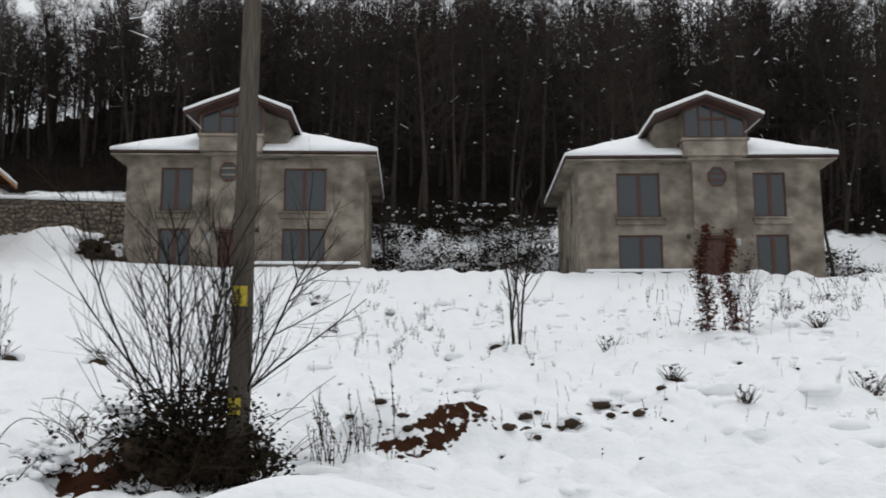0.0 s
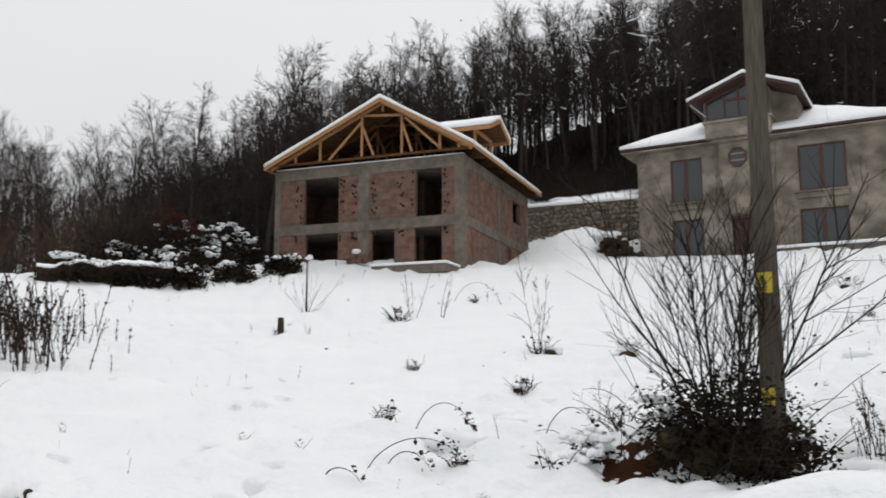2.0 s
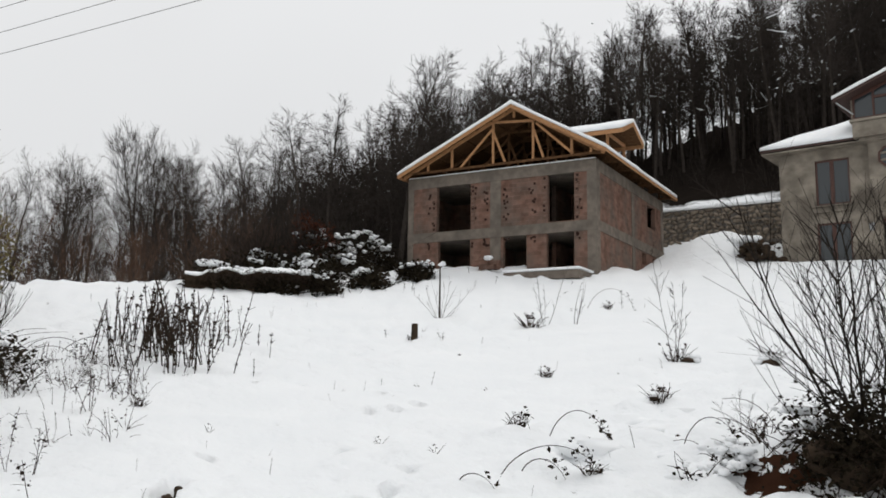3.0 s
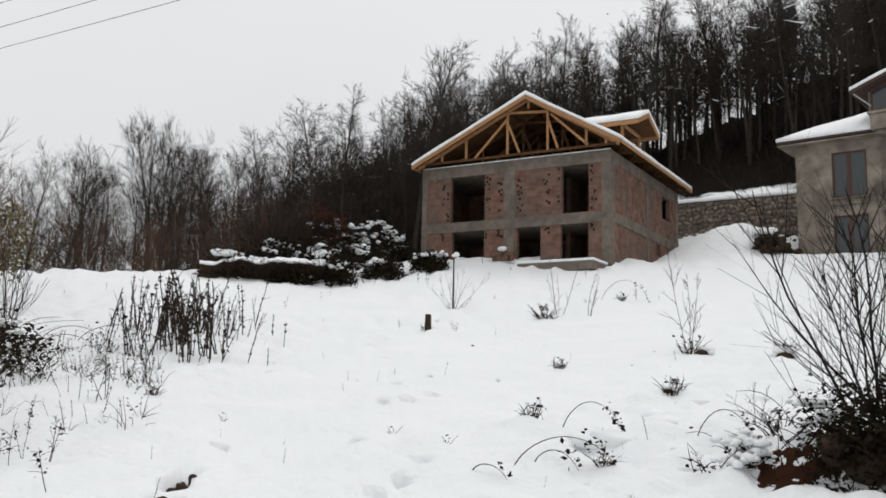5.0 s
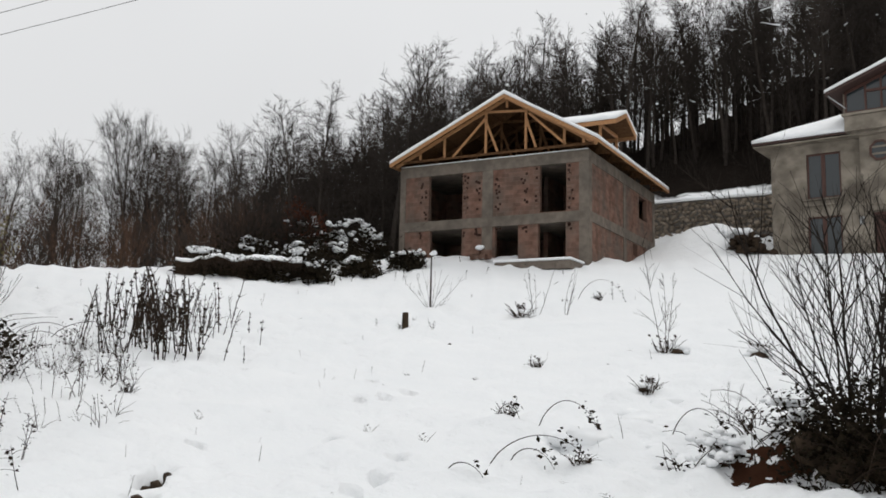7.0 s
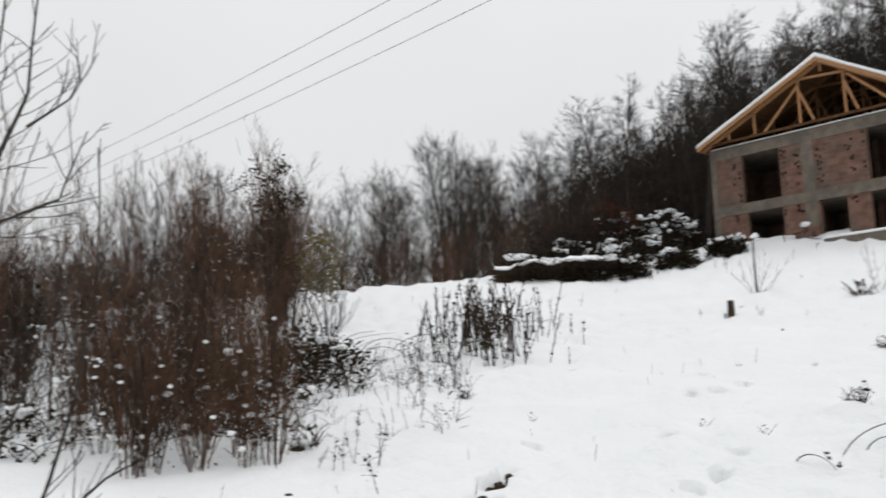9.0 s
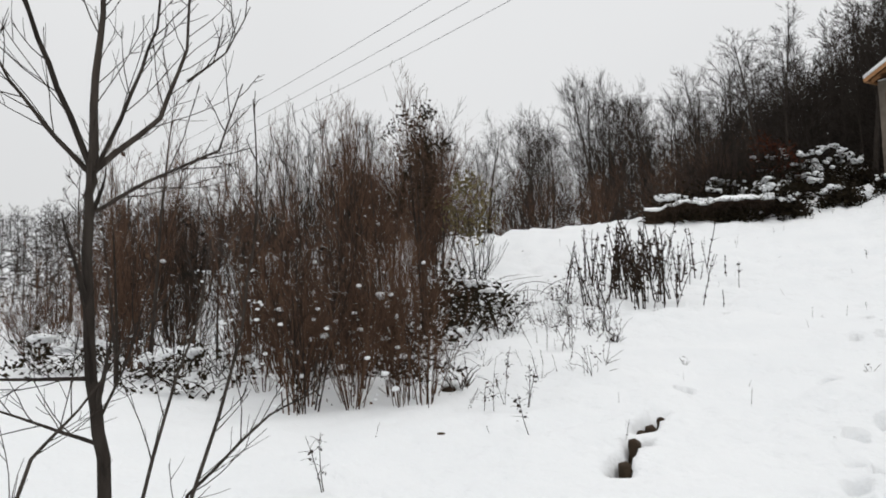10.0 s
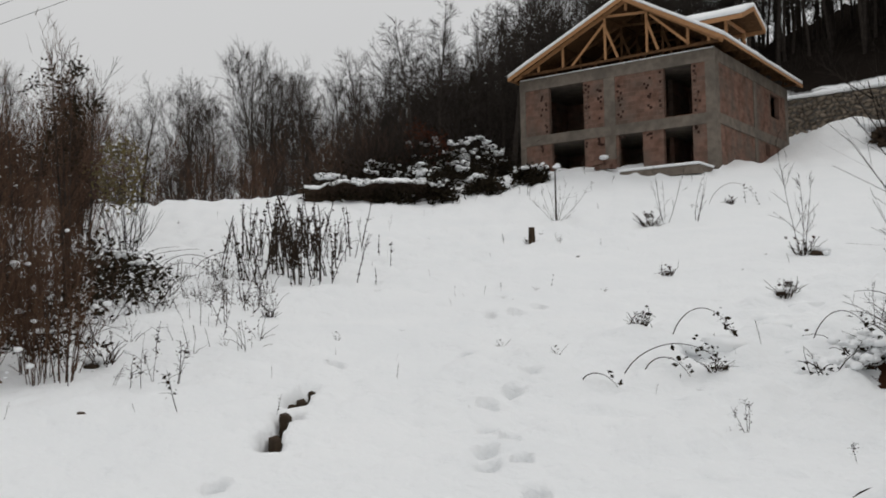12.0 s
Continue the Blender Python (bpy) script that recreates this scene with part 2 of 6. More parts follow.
def tube(verts, faces, pts, radii, sides=4):
    """Adds a tapering tube through pts to the lists."""
    base = len(verts)
    for i, p in enumerate(pts):
        d = (pts[min(i + 1, len(pts) - 1)] - pts[max(i - 1, 0)]).normalized()
        s = d.cross(Vector((0.3, 0.9, 0.1)))
        s = s.normalized() if s.length > 1e-4 else Vector((1, 0, 0))
        u = s.cross(d)
        for k in range(sides):
            a = 2 * math.pi * k / sides
            verts.append(p + (s * math.cos(a) + u * math.sin(a)) * radii[i])
    for i in range(len(pts) - 1):
        for k in range(sides):
            a, b = base + i * sides + k, base + i * sides + (k + 1) % sides
            faces.append((a, b, b + sides, a + sides))


# ---- ground: a field that climbs from the road to the houses, the wooded hill behind, a valley aside ----
def hummocks(x, y):
    """Snowed-over tussocks, rougher on the side towards the pole."""
    k = 0.22 + 1.0 * smooth(-13, -4, x) + 0.7 * smooth(-13, -17, x)
    return k * (0.34 * abs(noise.noise((x * 1.15, y * 1.15, 1.3))) + 0.15 * abs(noise.noise((x * 2.7, y * 2.7, 5.3))) - 0.07)


# footprints: a line of steps up the field, and a few by themselves
STEPS = [(-5.11, 5.94), (-5.87, 6.18), (-5.72, 6.46), (-6.24, 6.55), (-6.47, 7.12), (-6.79, 7.14), (-7.45, 7.85), (-7.64, 8.51), (-7.93, 9.17), (-8.80, 10.15), (-9.49, 9.55), (-11.25, 11.99), (-11.04, 12.39), (-11.18, 13.20), (-12.24, 13.37), (-16.27, 16.84), (-14.37, 12.00), (-14.18, 13.00), (-10.18, 7.79), (-7.01, 4.10), (-4.7, 5.3), (-13.5, 14.6), (-14.6, 15.6)]
SLOTS = [(-8.13, 5.50, 0.34), (-9.14, 6.53, 0.30)]


def slot(u, v):
    return math.exp(-((u * 0.70 - v * 0.71) / 0.46) ** 4 - ((u * 0.71 + v * 0.70 + 0.05 * math.sin(9 * u)) / 0.10) ** 4)


def steps_depth(x, y):
    d = 0.0
    for a, b in STEPS:
        u, v = x - a, y - b
        if abs(u) < 0.5 and abs(v) < 0.5:
            d += 0.40 * math.exp(-((u * 0.7 - v * 0.7) / 0.13) ** 4 - ((u * 0.7 + v * 0.7) / 0.075) ** 4)
    for a, b, r in SLOTS:
        u, v = x - a, y - b
        if abs(u) < 1.2 and abs(v) < 1.2:
            d += 0.42 * slot(u, v)
    return d


def scarp(x, y):
    """How far a spot lies in a bare clay cut, or in a footprint coloured dark."""
    a = max(0.0, 1 - abs(x + 0.05 + 0.3 * noise.noise((y, x * 2, 4))) / 1.45) * math.exp(-((y - 13.65 - 0.25 * math.sin(x * 3.1)) / 0.34) ** 2)
    b = 1.2 * math.exp(-((x + 4.2) / 0.66) ** 2) * math.exp(-((y - 11.7 - 0.12 * math.sin(5 * x)) / 0.42) ** 2)
    c = max(slot(x - p, y - q) for p, q, r in SLOTS)
    # footprints: a little bare soil, and the prints' shade put into the colour
    d = 0.0
    for p, q in STEPS:
        u, v = x - p, y - q
        if abs(u) < 0.3 and abs(v) < 0.3:
            d = max(d, 1.4 * math.exp(-((u * 0.7 - v * 0.7) / 0.09) ** 4 - ((u * 0.7 + v * 0.7) / 0.05) ** 4))
    return max(1.25 * a, b, 0.9 * c, 1.1 * d)


def relief(x, y):
    return noise.noise((x * 0.11, y * 0.11, 3.1)) * 0.22 + noise.noise((x * 0.45, y * 0.45, 7.7)) * 0.13 + hummocks(x, y)


def height(x, y):
    """The snow's height above the road at the camera's feet."""
    r = math.hypot(x, y)
    q = min(r, 43.0)
    z = -2.385 + 0.0986 * q + 0.0021 * q * q + 0.03 * max(0.0, min(r, 52.0) - 43.0)
    z += 0.75 * math.exp(-((r / 3.6) ** 2))
    z -= 0.55 * smooth(9, 20, x) * smooth(30, 42, y)
    z += 0.45 * math.exp(-(((x + 8) / 12) ** 2 + ((y - 43) / 6) ** 2))
    left = smooth(-30, -46, x) * (1 - smooth(24, 38, y))
    z -= 2.4 * left
    z -= 2.6 * smooth(-13, -32, x) * (1 - smooth(0, 9, y))
    z += 0.30 * math.exp(-(((x + 24) / 8) ** 2 + ((y - 35) / 4.5) ** 2))
    z -= 0.45 * math.exp(-(((x + 27.2) / 3.2) ** 2 + ((y - 23.5) / 4.5) ** 2))
    z += 0.175 * min(420.0, max(0.0, -x - 140)) * (1 - smooth(60, 170, y))
    # the wooded hill
    rise = max(0.0, y - 51 + 6 * smooth(-10, -24, x) + 0.12 * min(0.0, x + 18) * 1.0)
    bearing = math.degrees(math.atan2(-x, max(y, 0.1)))
    z += 0.50 * min(rise, 46.0 - 8.0 * smooth(14, 26, bearing) + 58.0 * smooth(17, 3, bearing)) * smooth(0, 9, rise) * (0.10 + 0.90 * smooth(53, 37, bearing))
    # heap and terrace behind, held by the stone wall
    z += 2.9 * math.exp(-(((x + 19.4) / 3.7) ** 2 + ((y - 47.5) / 4.4) ** 2))
    wall_y = 53.3 + 0.144 * (x + 16.5)
    terrace = smooth(-40, -36, x) * (1 - smooth(-15, -11, x)) * smooth(wall_y + 0.3, wall_y + 1.6, y)
    z += (max(z, 11.35 + 0.42 * max(0.0, y - wall_y)) - z) * terrace
    # ploughed heap beside the road
    z += 1.30 * math.exp(-(((x + 0.75) / 1.7) ** 2) - ((y - 5.5) / 0.9) ** 2)
    if 5 < r < 26:
        z -= steps_depth(x, y)
        z += 0.42 * smooth(13.3, 13.95, y) * (1 - smooth(14.2, 18, y)) * math.exp(-((x + 0.05) / 1.2) ** 4)
        z += 0.35 * smooth(11.45, 12.0, y) * (1 - smooth(12.3, 14, y)) * math.exp(-((x + 3.95) / 0.8) ** 4)
    z += relief(x, y) * smooth(3, 14, r) * (1 + smooth(60, 120, r) * 6)
    back = max(smooth(-24, -9, y), smooth(-60, -130, x))
    return EYE + z * back - 1.6 * (1 - back)


# how strongly the ground is coloured dark for the shade of the woods
def wood_shade(x, y):
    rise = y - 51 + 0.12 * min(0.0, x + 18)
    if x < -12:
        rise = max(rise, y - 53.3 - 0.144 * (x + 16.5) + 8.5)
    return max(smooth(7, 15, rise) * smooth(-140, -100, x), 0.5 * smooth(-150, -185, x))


def ground_sheet():
    verts, faces, marks, cuts = [], [], [], [0.0]
    rings, r = [0.0], 0.8
    while r < 4000:
        rings.append(r)
        r *= 1.0075 if 5 < r < 15 else 1.011 if r < 30 else 1.036
    # finer steps of angle ahead, coarse behind
    angles = []
    a = -42.0
    while a < 110:
        angles.append(a)
        a += 0.33
    while a < 318 - 2:
        angles.append(a)
        a += 4.0
    n = len(angles)
    verts.append((0, 0, height(0, 0)))
    marks.append(0.0)
    for r in rings[1:]:
        for a in angles:
            x, y = -r * math.sin(radians(a)), r * math.cos(radians(a))
            verts.append((x, y, height(x, y)))
            marks.append(wood_shade(x, y))
            cuts.append(scarp(x, y) if r < 20 else 0.0)
    for k in range(n):
        faces.append((0, 1 + (k + 1) % n, 1 + k))
    for i in range(len(rings) - 2):
        for k in range(n):
            p, q = 1 + i * n + k, 1 + i * n + (k + 1) % n
            faces.append((p, q, q + n, p + n))
    me = mesh_of("ground", verts, faces, GROUND, True)
    me.attributes.new("wood_shade", "FLOAT", "POINT").data.foreach_set("value", marks)
    me.attributes.new("clay", "FLOAT", "POINT").data.foreach_set("value", cuts)
    bm = bmesh.new()
    bm.from_mesh(me)
    bmesh.ops.recalc_face_normals(bm, faces=bm.faces)
    bm.to_mesh(me)
    bm.free()
    return tagged(new("ground", me), "snow-covered sloping field with footprints and scattered tufts", "ground", kind="structure")


ground_sheet()

# ---- houses ----
def prism(bm, poly, y0, y1):
    """A flat outline of (x, z) made solid between two depths."""
    a = [bm.verts.new((x, y0, z)) for x, z in poly]
    b = [bm.verts.new((x, y1, z)) for x, z in poly]
    n = len(poly)
    bm.faces.new(a)
    bm.faces.new(b[::-1])
    for k in range(n):
        bm.faces.new((a[k], b[k], b[(k + 1) % n], a[(k + 1) % n]))
    bmesh.ops.recalc_face_normals(bm, faces=bm.faces)


def cells(u0, u1, z0, z1, openings):
    """The rectangles left of a wall when its openings are cut out."""
    us = sorted({u0, u1, *(e for o in openings for e in o[:2] if u0 < e < u1)})
    zs = sorted({z0, z1, *(e for o in openings for e in o[2:] if z0 < e < z1)})
    return [(a, b, lo, hi) for a, b in zip(us, us[1:]) for lo, hi in zip(zs, zs[1:])
            if not any(o[0] <= a + 1e-6 and o[1] >= b - 1e-6 and o[2] <= lo + 1e-6 and o[3] >= hi - 1e-6 for o in openings)]


def weld(bm):
    bmesh.ops.remove_doubles(bm, verts=bm.verts, dist=0.0005)


def slab(bm, corners, thick):
    """A sloping sheet through corners with its thickness upwards."""
    low = [bm.verts.new(c) for c in corners]
    top = [bm.verts.new(Vector(c) + Vector((0, 0, thick))) for c in corners]
    bm.faces.new(low[::-1])
    bm.faces.new(top)
    n = len(corners)
    for k in range(n):
        bm.faces.new((low[k], low[(k + 1) % n], top[(k + 1) % n], top[k]))
    bmesh.ops.recalc_face_normals(bm, faces=bm.faces)


def snow_cover(bm, faces3, thick, seed=0):
    """A thick layer of snow over sloping roof faces: subdivided, uneven, with rounded rims."""
    for corners in faces3:
        for c in corners:
            bm.verts.new(c)
    bm.verts.ensure_lookup_table()
    k = 0
    for corners in faces3:
        bm.faces.new([bm.verts[k + i] for i in range(len(corners))])
        k += len(corners)
    bmesh.ops.remove_doubles(bm, verts=bm.verts, dist=0.01)
    bmesh.ops.triangulate(bm, faces=bm.faces)
    for _ in range(3):
        bmesh.ops.subdivide_edges(bm, edges=[e for e in bm.edges if e.calc_length() > 0.55], cuts=1, use_grid_fill=True)
        bmesh.ops.triangulate(bm, faces=bm.faces)
    rim = {v for e in bm.edges if e.is_boundary for v in e.verts}
    low = {v: v.co.copy() for v in bm.verts}
    made = bmesh.ops.extrude_face_region(bm, geom=list(bm.faces))
    up = [g for g in made["geom"] if isinstance(g, bmesh.types.BMVert)]
    for v in up:
        edge = any(abs(v.co.x - r.co.x) < 1e-4 and abs(v.co.y - r.co.y) < 1e-4 and abs(v.co.z - r.co.z) < 1e-4 for r in rim)
        h = thick * (0.85 if edge else 1.0) * (1 + 0.35 * noise.noise((v.co.x * 0.9 + seed, v.co.y * 0.9, 2.0)))
        v.co.z += h
    bmesh.ops.recalc_face_normals(bm, faces=bm.faces)
    for f in bm.faces:
        f.smooth = True


def rendered_house(name, label, origin, yaw, mirrored, seed):
    """A two-storey house in bare cement render with a hipped roof and a large glazed dormer."""
    W, D, TOP = 11.5, 9.5, 6.35
    house = tagged(new(name), label, "house")
    house.matrix_world = pose(*origin, 0, 0, yaw)

    def U(u):
        return W - u if mirrored else u

    def ub(u0, u1, y0, y1, z0, z1, bevel=0.0, bm=None):
        a, b = sorted((U(u0), U(u1)))
        bm = bm or bmesh.new()
        add_box(bm, a, b, y0, y1, z0, z1, bevel)
        return bm

    def poly(pts):
        return [(U(u), z) for u, z in pts]

    windows = [(1.82, 3.88, 3.64, 5.80), (1.84, 3.92, 0.95, 2.79), (8.30, 9.84, 3.64, 5.80), (8.32, 9.86, 0.55, 2.79)]
    door = (5.72, 7.0, 0.0, 2.72)
    bm = bmesh.new()
    for a, b, lo, hi in cells(0, W, -1.6, TOP, windows + [door]):
        ub(a, b, 0, 0.3, lo, hi, bm=bm)
    weld(bm)
    part("front_wall", bm, PLASTER, house)
    side_open = [(2.6, 3.5, 3.9, 5.5), (6.3, 7.0, 4.2, 5.4), (4.6, 5.5, 0.9, 2.5)]
    for nm, u in (("side_wall", 0.0), ("side_wall", W - 0.3)):
        bm = bmesh.new()
        for a, b, lo, hi in cells(0.3, D - 0.3, -1.6, TOP, side_open):
            ub(u, u + 0.3, a, b, lo, hi, bm=bm)
        weld(bm)
        part(nm, bm, PLASTER, house)
        for a, b, lo, hi in side_open:
            win = part("window", ub(u + 0.08, u + 0.14, a, b, lo, hi), GLASS, house)
            bm = bmesh.new()
            for z0, z1, y0, y1 in ((lo, lo + 0.08, a, b), (hi - 0.08, hi, a, b), (lo, hi, a, a + 0.08), (lo, hi, b - 0.08, b), (lo, hi, (a + b) / 2 - 0.04, (a + b) / 2 + 0.04)):
                ub(u + 0.05, u + 0.17, y0, y1, z0, z1, bm=bm)
            part("frame", bm, BROWN, win)
    part("back_wall", ub(0, W, D - 0.3, D, -1.6, TOP), PLASTER, house)
    part("floor_slab", ub(0.3, W - 0.3, 0.3, D - 0.3, 2.9, 3.15), DARK, house)
    part("ground_slab", ub(0.3, W - 0.3, 0.3, D - 0.3, -0.2, 0.0), DARK, house)
    part("inner_wall", ub(0.3, W - 0.3, 4.5, 4.7, 0.0, TOP - 0.1), DARK, house)
    # windows of two sashes, with sills
    for k, (a, b, lo, hi) in enumerate(windows):
        bm = bmesh.new()
        f = 0.085
        split = a + (b - a) * 0.52
        for x0, x1, z0, z1 in ((a, b, lo, lo + f), (a, b, hi - f, hi), (a, a + f, lo + f, hi - f), (b - f, b, lo + f, hi - f), (split - 0.09, split + 0.09, lo + f, hi - f)):
            ub(x0, x1, 0.07, 0.16, z0, z1, bm=bm)
        win = part("window", bm, BROWN, house, "two-sash window with dark red-brown frame")
        for x0, x1 in ((a + f, split - 0.09), (split + 0.09, b - f)):
            part("pane", ub(x0, x1, 0.10, 0.13, lo + f, hi - f), GLASS, win)
        if k in (0, 2):
            bm = ub(a - 0.10, b + 0.22, -0.20, 0.06, lo - 0.10, lo - 0.02, 0.015)
            ub(a - 0.05, b + 0.16, -0.12, 0.0, lo - 0.36, lo - 0.10, 0.02, bm)
            part("sill", bm, PLASTER, win)
    # entrance door, recessed
    leaf = part("door", ub(5.80, 6.92, 0.16, 0.22, 0.0, 2.62), BROWN, house, "dark brown entrance door")
    for z0, z1 in ((0.25, 1.1), (1.3, 2.4)):
        part("door_panel", ub(5.95, 6.77, 0.13, 0.16, z0, z1, 0.01), BROWN, leaf)
    part("door_surround", ub(5.72, 7.0, -0.03, 0.10, 2.62, 2.76), BROWN, house)
    part("wall_lamp", ub(5.05, 5.22, -0.12, 0.0, 2.60, 2.80, 0.02), INK, house)
    part("meter_box", ub(7.36, 7.56, -0.10, 0.0, 2.25, 2.60, 0.01), METAL, house)
    # bay over the door, its foot drawn in
    bm = bmesh.new()
    pts = [(0.0, 2.80), (-0.22, 2.84), (-0.40, 3.05), (-0.42, 6.3), (0.0, 6.3)]
    lefts = [bm.verts.new((U(5.36), y, z)) for y, z in pts]
    rights = [bm.verts.new((U(7.36), y, z)) for y, z in pts]
    bm.faces.new(lefts)
    bm.faces.new(rights[::-1])
    for k in range(5):
        bm.faces.new((lefts[k], rights[k], rights[(k + 1) % 5], lefts[(k + 1) % 5]))
    bmesh.ops.recalc_face_normals(bm, faces=bm.faces)
    part("bay", bm, PLASTER, house)
    bm = bmesh.new()
    ring = [(6.5 + 0.47 * math.cos(radians(22.5 + 45 * k)), 5.50 + 0.50 * math.sin(radians(22.5 + 45 * k))) for k in range(8)]
    inner = [(6.5 + 0.37 * math.cos(radians(22.5 + 45 * k)), 5.50 + 0.40 * math.sin(radians(22.5 + 45 * k))) for k in range(8)]
    for k in range(8):
        prism(bm, poly([ring[k], ring[(k + 1) % 8], inner[(k + 1) % 8], inner[k]]), -0.50, -0.43)
    octagon = part("octagonal_window", bm, BROWN, house)
    bm = bmesh.new()
    prism(bm, poly(inner), -0.455, -0.435)
    part("pane", bm, GLASS, octagon)
    for z in (5.30, 5.62):
        part("cross_bar", ub(6.17, 6.83, -0.49, -0.46, z, z + 0.09), PLASTER if mirrored else BROWN, octagon)
    # balcony box under the dormer's glazing
    bm = ub(4.85, 7.85, -1.0, 0.3, 6.40, 7.12, 0.03)
    ub(4.73, 7.94, -1.10, 0.3, 7.12, 7.24, 0.02, bm)
    ub(5.05, 7.65, -0.75, 0.0, 6.25, 6.40, 0.02, bm)
    part("balcony", bm, PLASTER, house)

    def under(u):
        return 9.02 - 0.385 * abs(u - 5.85)

    # glazed gable
    f = 0.09
    bm = bmesh.new()
    prism(bm, poly([(4.9, 7.24), (7.8, 7.24), (7.8, 7.33), (4.9, 7.33)]), -0.955, -0.835)
    gable = part("gable_window", bm, BROWN, house, "glazed gable window with dark red-brown frame")
    for x in (4.90, 5.58, 6.20, 6.86, 7.80 - f):
        bm = bmesh.new()
        prism(bm, poly([(x, 7.33), (x + f, 7.33), (x + f, under(x + f) - 0.14), (x, under(x) - 0.14)]), -0.95, -0.84)
        part("mullion", bm, BROWN, gable)
    for a, b in ((4.90, 5.85), (5.85, 7.80)):
        bm = bmesh.new()
        prism(bm, poly([(a, under(a) - 0.14), (b, under(b) - 0.14), (b, under(b)), (a, under(a))]), -0.96, -0.83)
        part("head_rail", bm, BROWN, gable)
    bm = bmesh.new()
    prism(bm, poly([(5.6, 8.12), (6.9, 8.12), (6.9, 8.24), (5.6, 8.24)]), -0.957, -0.843)
    part("transom", bm, BROWN, gable)
    for a, b, top in ((4.99, 5.58, None), (5.67, 6.20, 8.12), (6.29, 6.86, 8.12), (6.95, 7.71, None)):
        bm = bmesh.new()
        prism(bm, poly([(a, 7.33), (b, 7.33), (b, top or under(b) - 0.14), (a, top or under(a) - 0.14)]), -0.91, -0.88)
        part("pane", bm, GLASS, gable)
    bm = bmesh.new()
    prism(bm, poly([(5.67, 8.24), (6.86, 8.24), (6.86, under(6.86) - 0.14), (5.85, 8.88), (5.67, under(5.67) - 0.14)]), -0.91, -0.88)
    part("pane", bm, GLASS, gable)
    # dormer walls
    bm = bmesh.new()
    prism(bm, poly([(3.77, 6.2), (4.9, 6.2), (4.9, under(4.9)), (3.77, under(3.77))]), 0.0, 0.25)
    prism(bm, poly([(4.88, 6.2), (7.88, 6.2), (7.88, under(7.88)), (5.85, under(5.85)), (4.88, under(4.88))]), 0.25, 0.30)
    part("dormer_wall", bm, PLASTER, house)
    for u in (4.86, 7.80):
        part("dormer_cheek", ub(u, u + 0.10, -0.83, 0.25, 7.24, under(u) - 0.05), PLASTER, house)
    for u in (3.77, 7.72):
        bm = bmesh.new()
        lo_side = under(u) - 0.02
        for a, b, lo, hi in cells(0.25, 5.2, 6.0, lo_side, [(1.3, 2.1, 7.1, 7.8)]):
            ub(u, u + 0.2, a, b, lo, hi, bm=bm)
        part("dormer_side_wall", bm, PLASTER, house)
        win = part("window", ub(u + 0.06, u + 0.12, 1.3, 2.1, 7.1, 7.8), GLASS, house)
        bm = ub(u - 0.02, u + 0.16, 1.3, 1.38, 7.1, 7.8)
        ub(u - 0.02, u + 0.16, 2.02, 2.1, 7.1, 7.8, bm=bm)
        ub(u - 0.02, u + 0.16, 1.38, 2.02, 7.72, 7.8, bm=bm)
        part("frame", bm, BROWN, win)
    # roofs
    o = 0.66
    E, R = TOP + 0.05, 9.05
    c = [(-o, -o, E), (W + o, -o, E), (W + o, D + o, E), (-o, D + o, E)]
    r0, r1 = (5.1, D / 2, R), (W - 5.1, D / 2, R)
    faces3 = [[c[0], c[1], r1, r0], [c[1], c[2], r1], [c[2], c[3], r0, r1], [c[3], c[0], r0]]
    bm = bmesh.new()
    for fc in faces3:
        slab(bm, fc, 0.10)
    roof = part("roof", bm, SOFFIT, house)
    part("soffit", box(-o + 0.03, W + o - 0.03, -o + 0.03, D + o - 0.03, TOP - 0.06, TOP), PLASTER, roof)
    bm = bmesh.new()
    lift = [[(x * 1.004 - 0.02, y * 1.004 - 0.02, z + 0.105) for x, y, z in fc] for fc in faces3]
    snow_cover(bm, lift, 0.20, seed)
    part("roof_snow", bm, SNOW, roof, "thick settled snow")
    ul, ur, ua = 3.42, 8.47, 5.85
    bm = bmesh.new()
    for a, b in ((ul, ua), (ur, ua)):
        slab(bm, [(U(a), -1.65, under(a) + 0.02), (U(b), -1.65, under(b) + 0.02), (U(b), 5.0, under(b) + 0.02), (U(a), 5.0, under(a) + 0.02)], 0.14)
    droof = part("dormer_roof", bm, SOFFIT, house)
    bm = bmesh.new()
    snow_cover(bm, [[(U(a), y0, under(a) + 0.165), (U(ua), y0, under(ua) + 0.165), (U(ua), 4.9, under(ua) + 0.165), (U(a), 4.9, under(a) + 0.165)] for a, y0 in ((ul - 0.03, -1.69), (ur + 0.03, -1.69))], 0.17, seed + 5)
    part("dormer_snow", bm, SNOW, droof, "thick settled snow")
    for u in (ur - 0.1,):
        bm = bmesh.new()
        beam(bm, (U(u), -1.45, under(u) - 0.02), (U(u - 0.6), -0.95, 7.5), 0.05, 0.05)
        part("gutter_pipe", bm, METAL, house)
    # terrace wall with its snow
    bm = ub(0.05, 4.9, -2.2, -1.95, -1.6, 0.72)
    ub(0.05, 0.3, -1.95, -0.02, -1.6, 0.72, bm=bm)
    ub(0.3, 4.9, -1.95, -0.02, -1.6, 0.10, bm=bm)
    terrace = part("terrace_wall", bm, CONCRETE, house)
    bm = ub(0.0, 4.95, -2.28, -1.9, 0.722, 0.86, 0.05)
    part("terrace_snow", bm, SNOW, terrace)
    return house


rendered_house("house", "two-storey unfinished house in bare grey render with snowy roof", (-15.3, 44.75, EYE + 5.63), 1.8, True, 1.0)
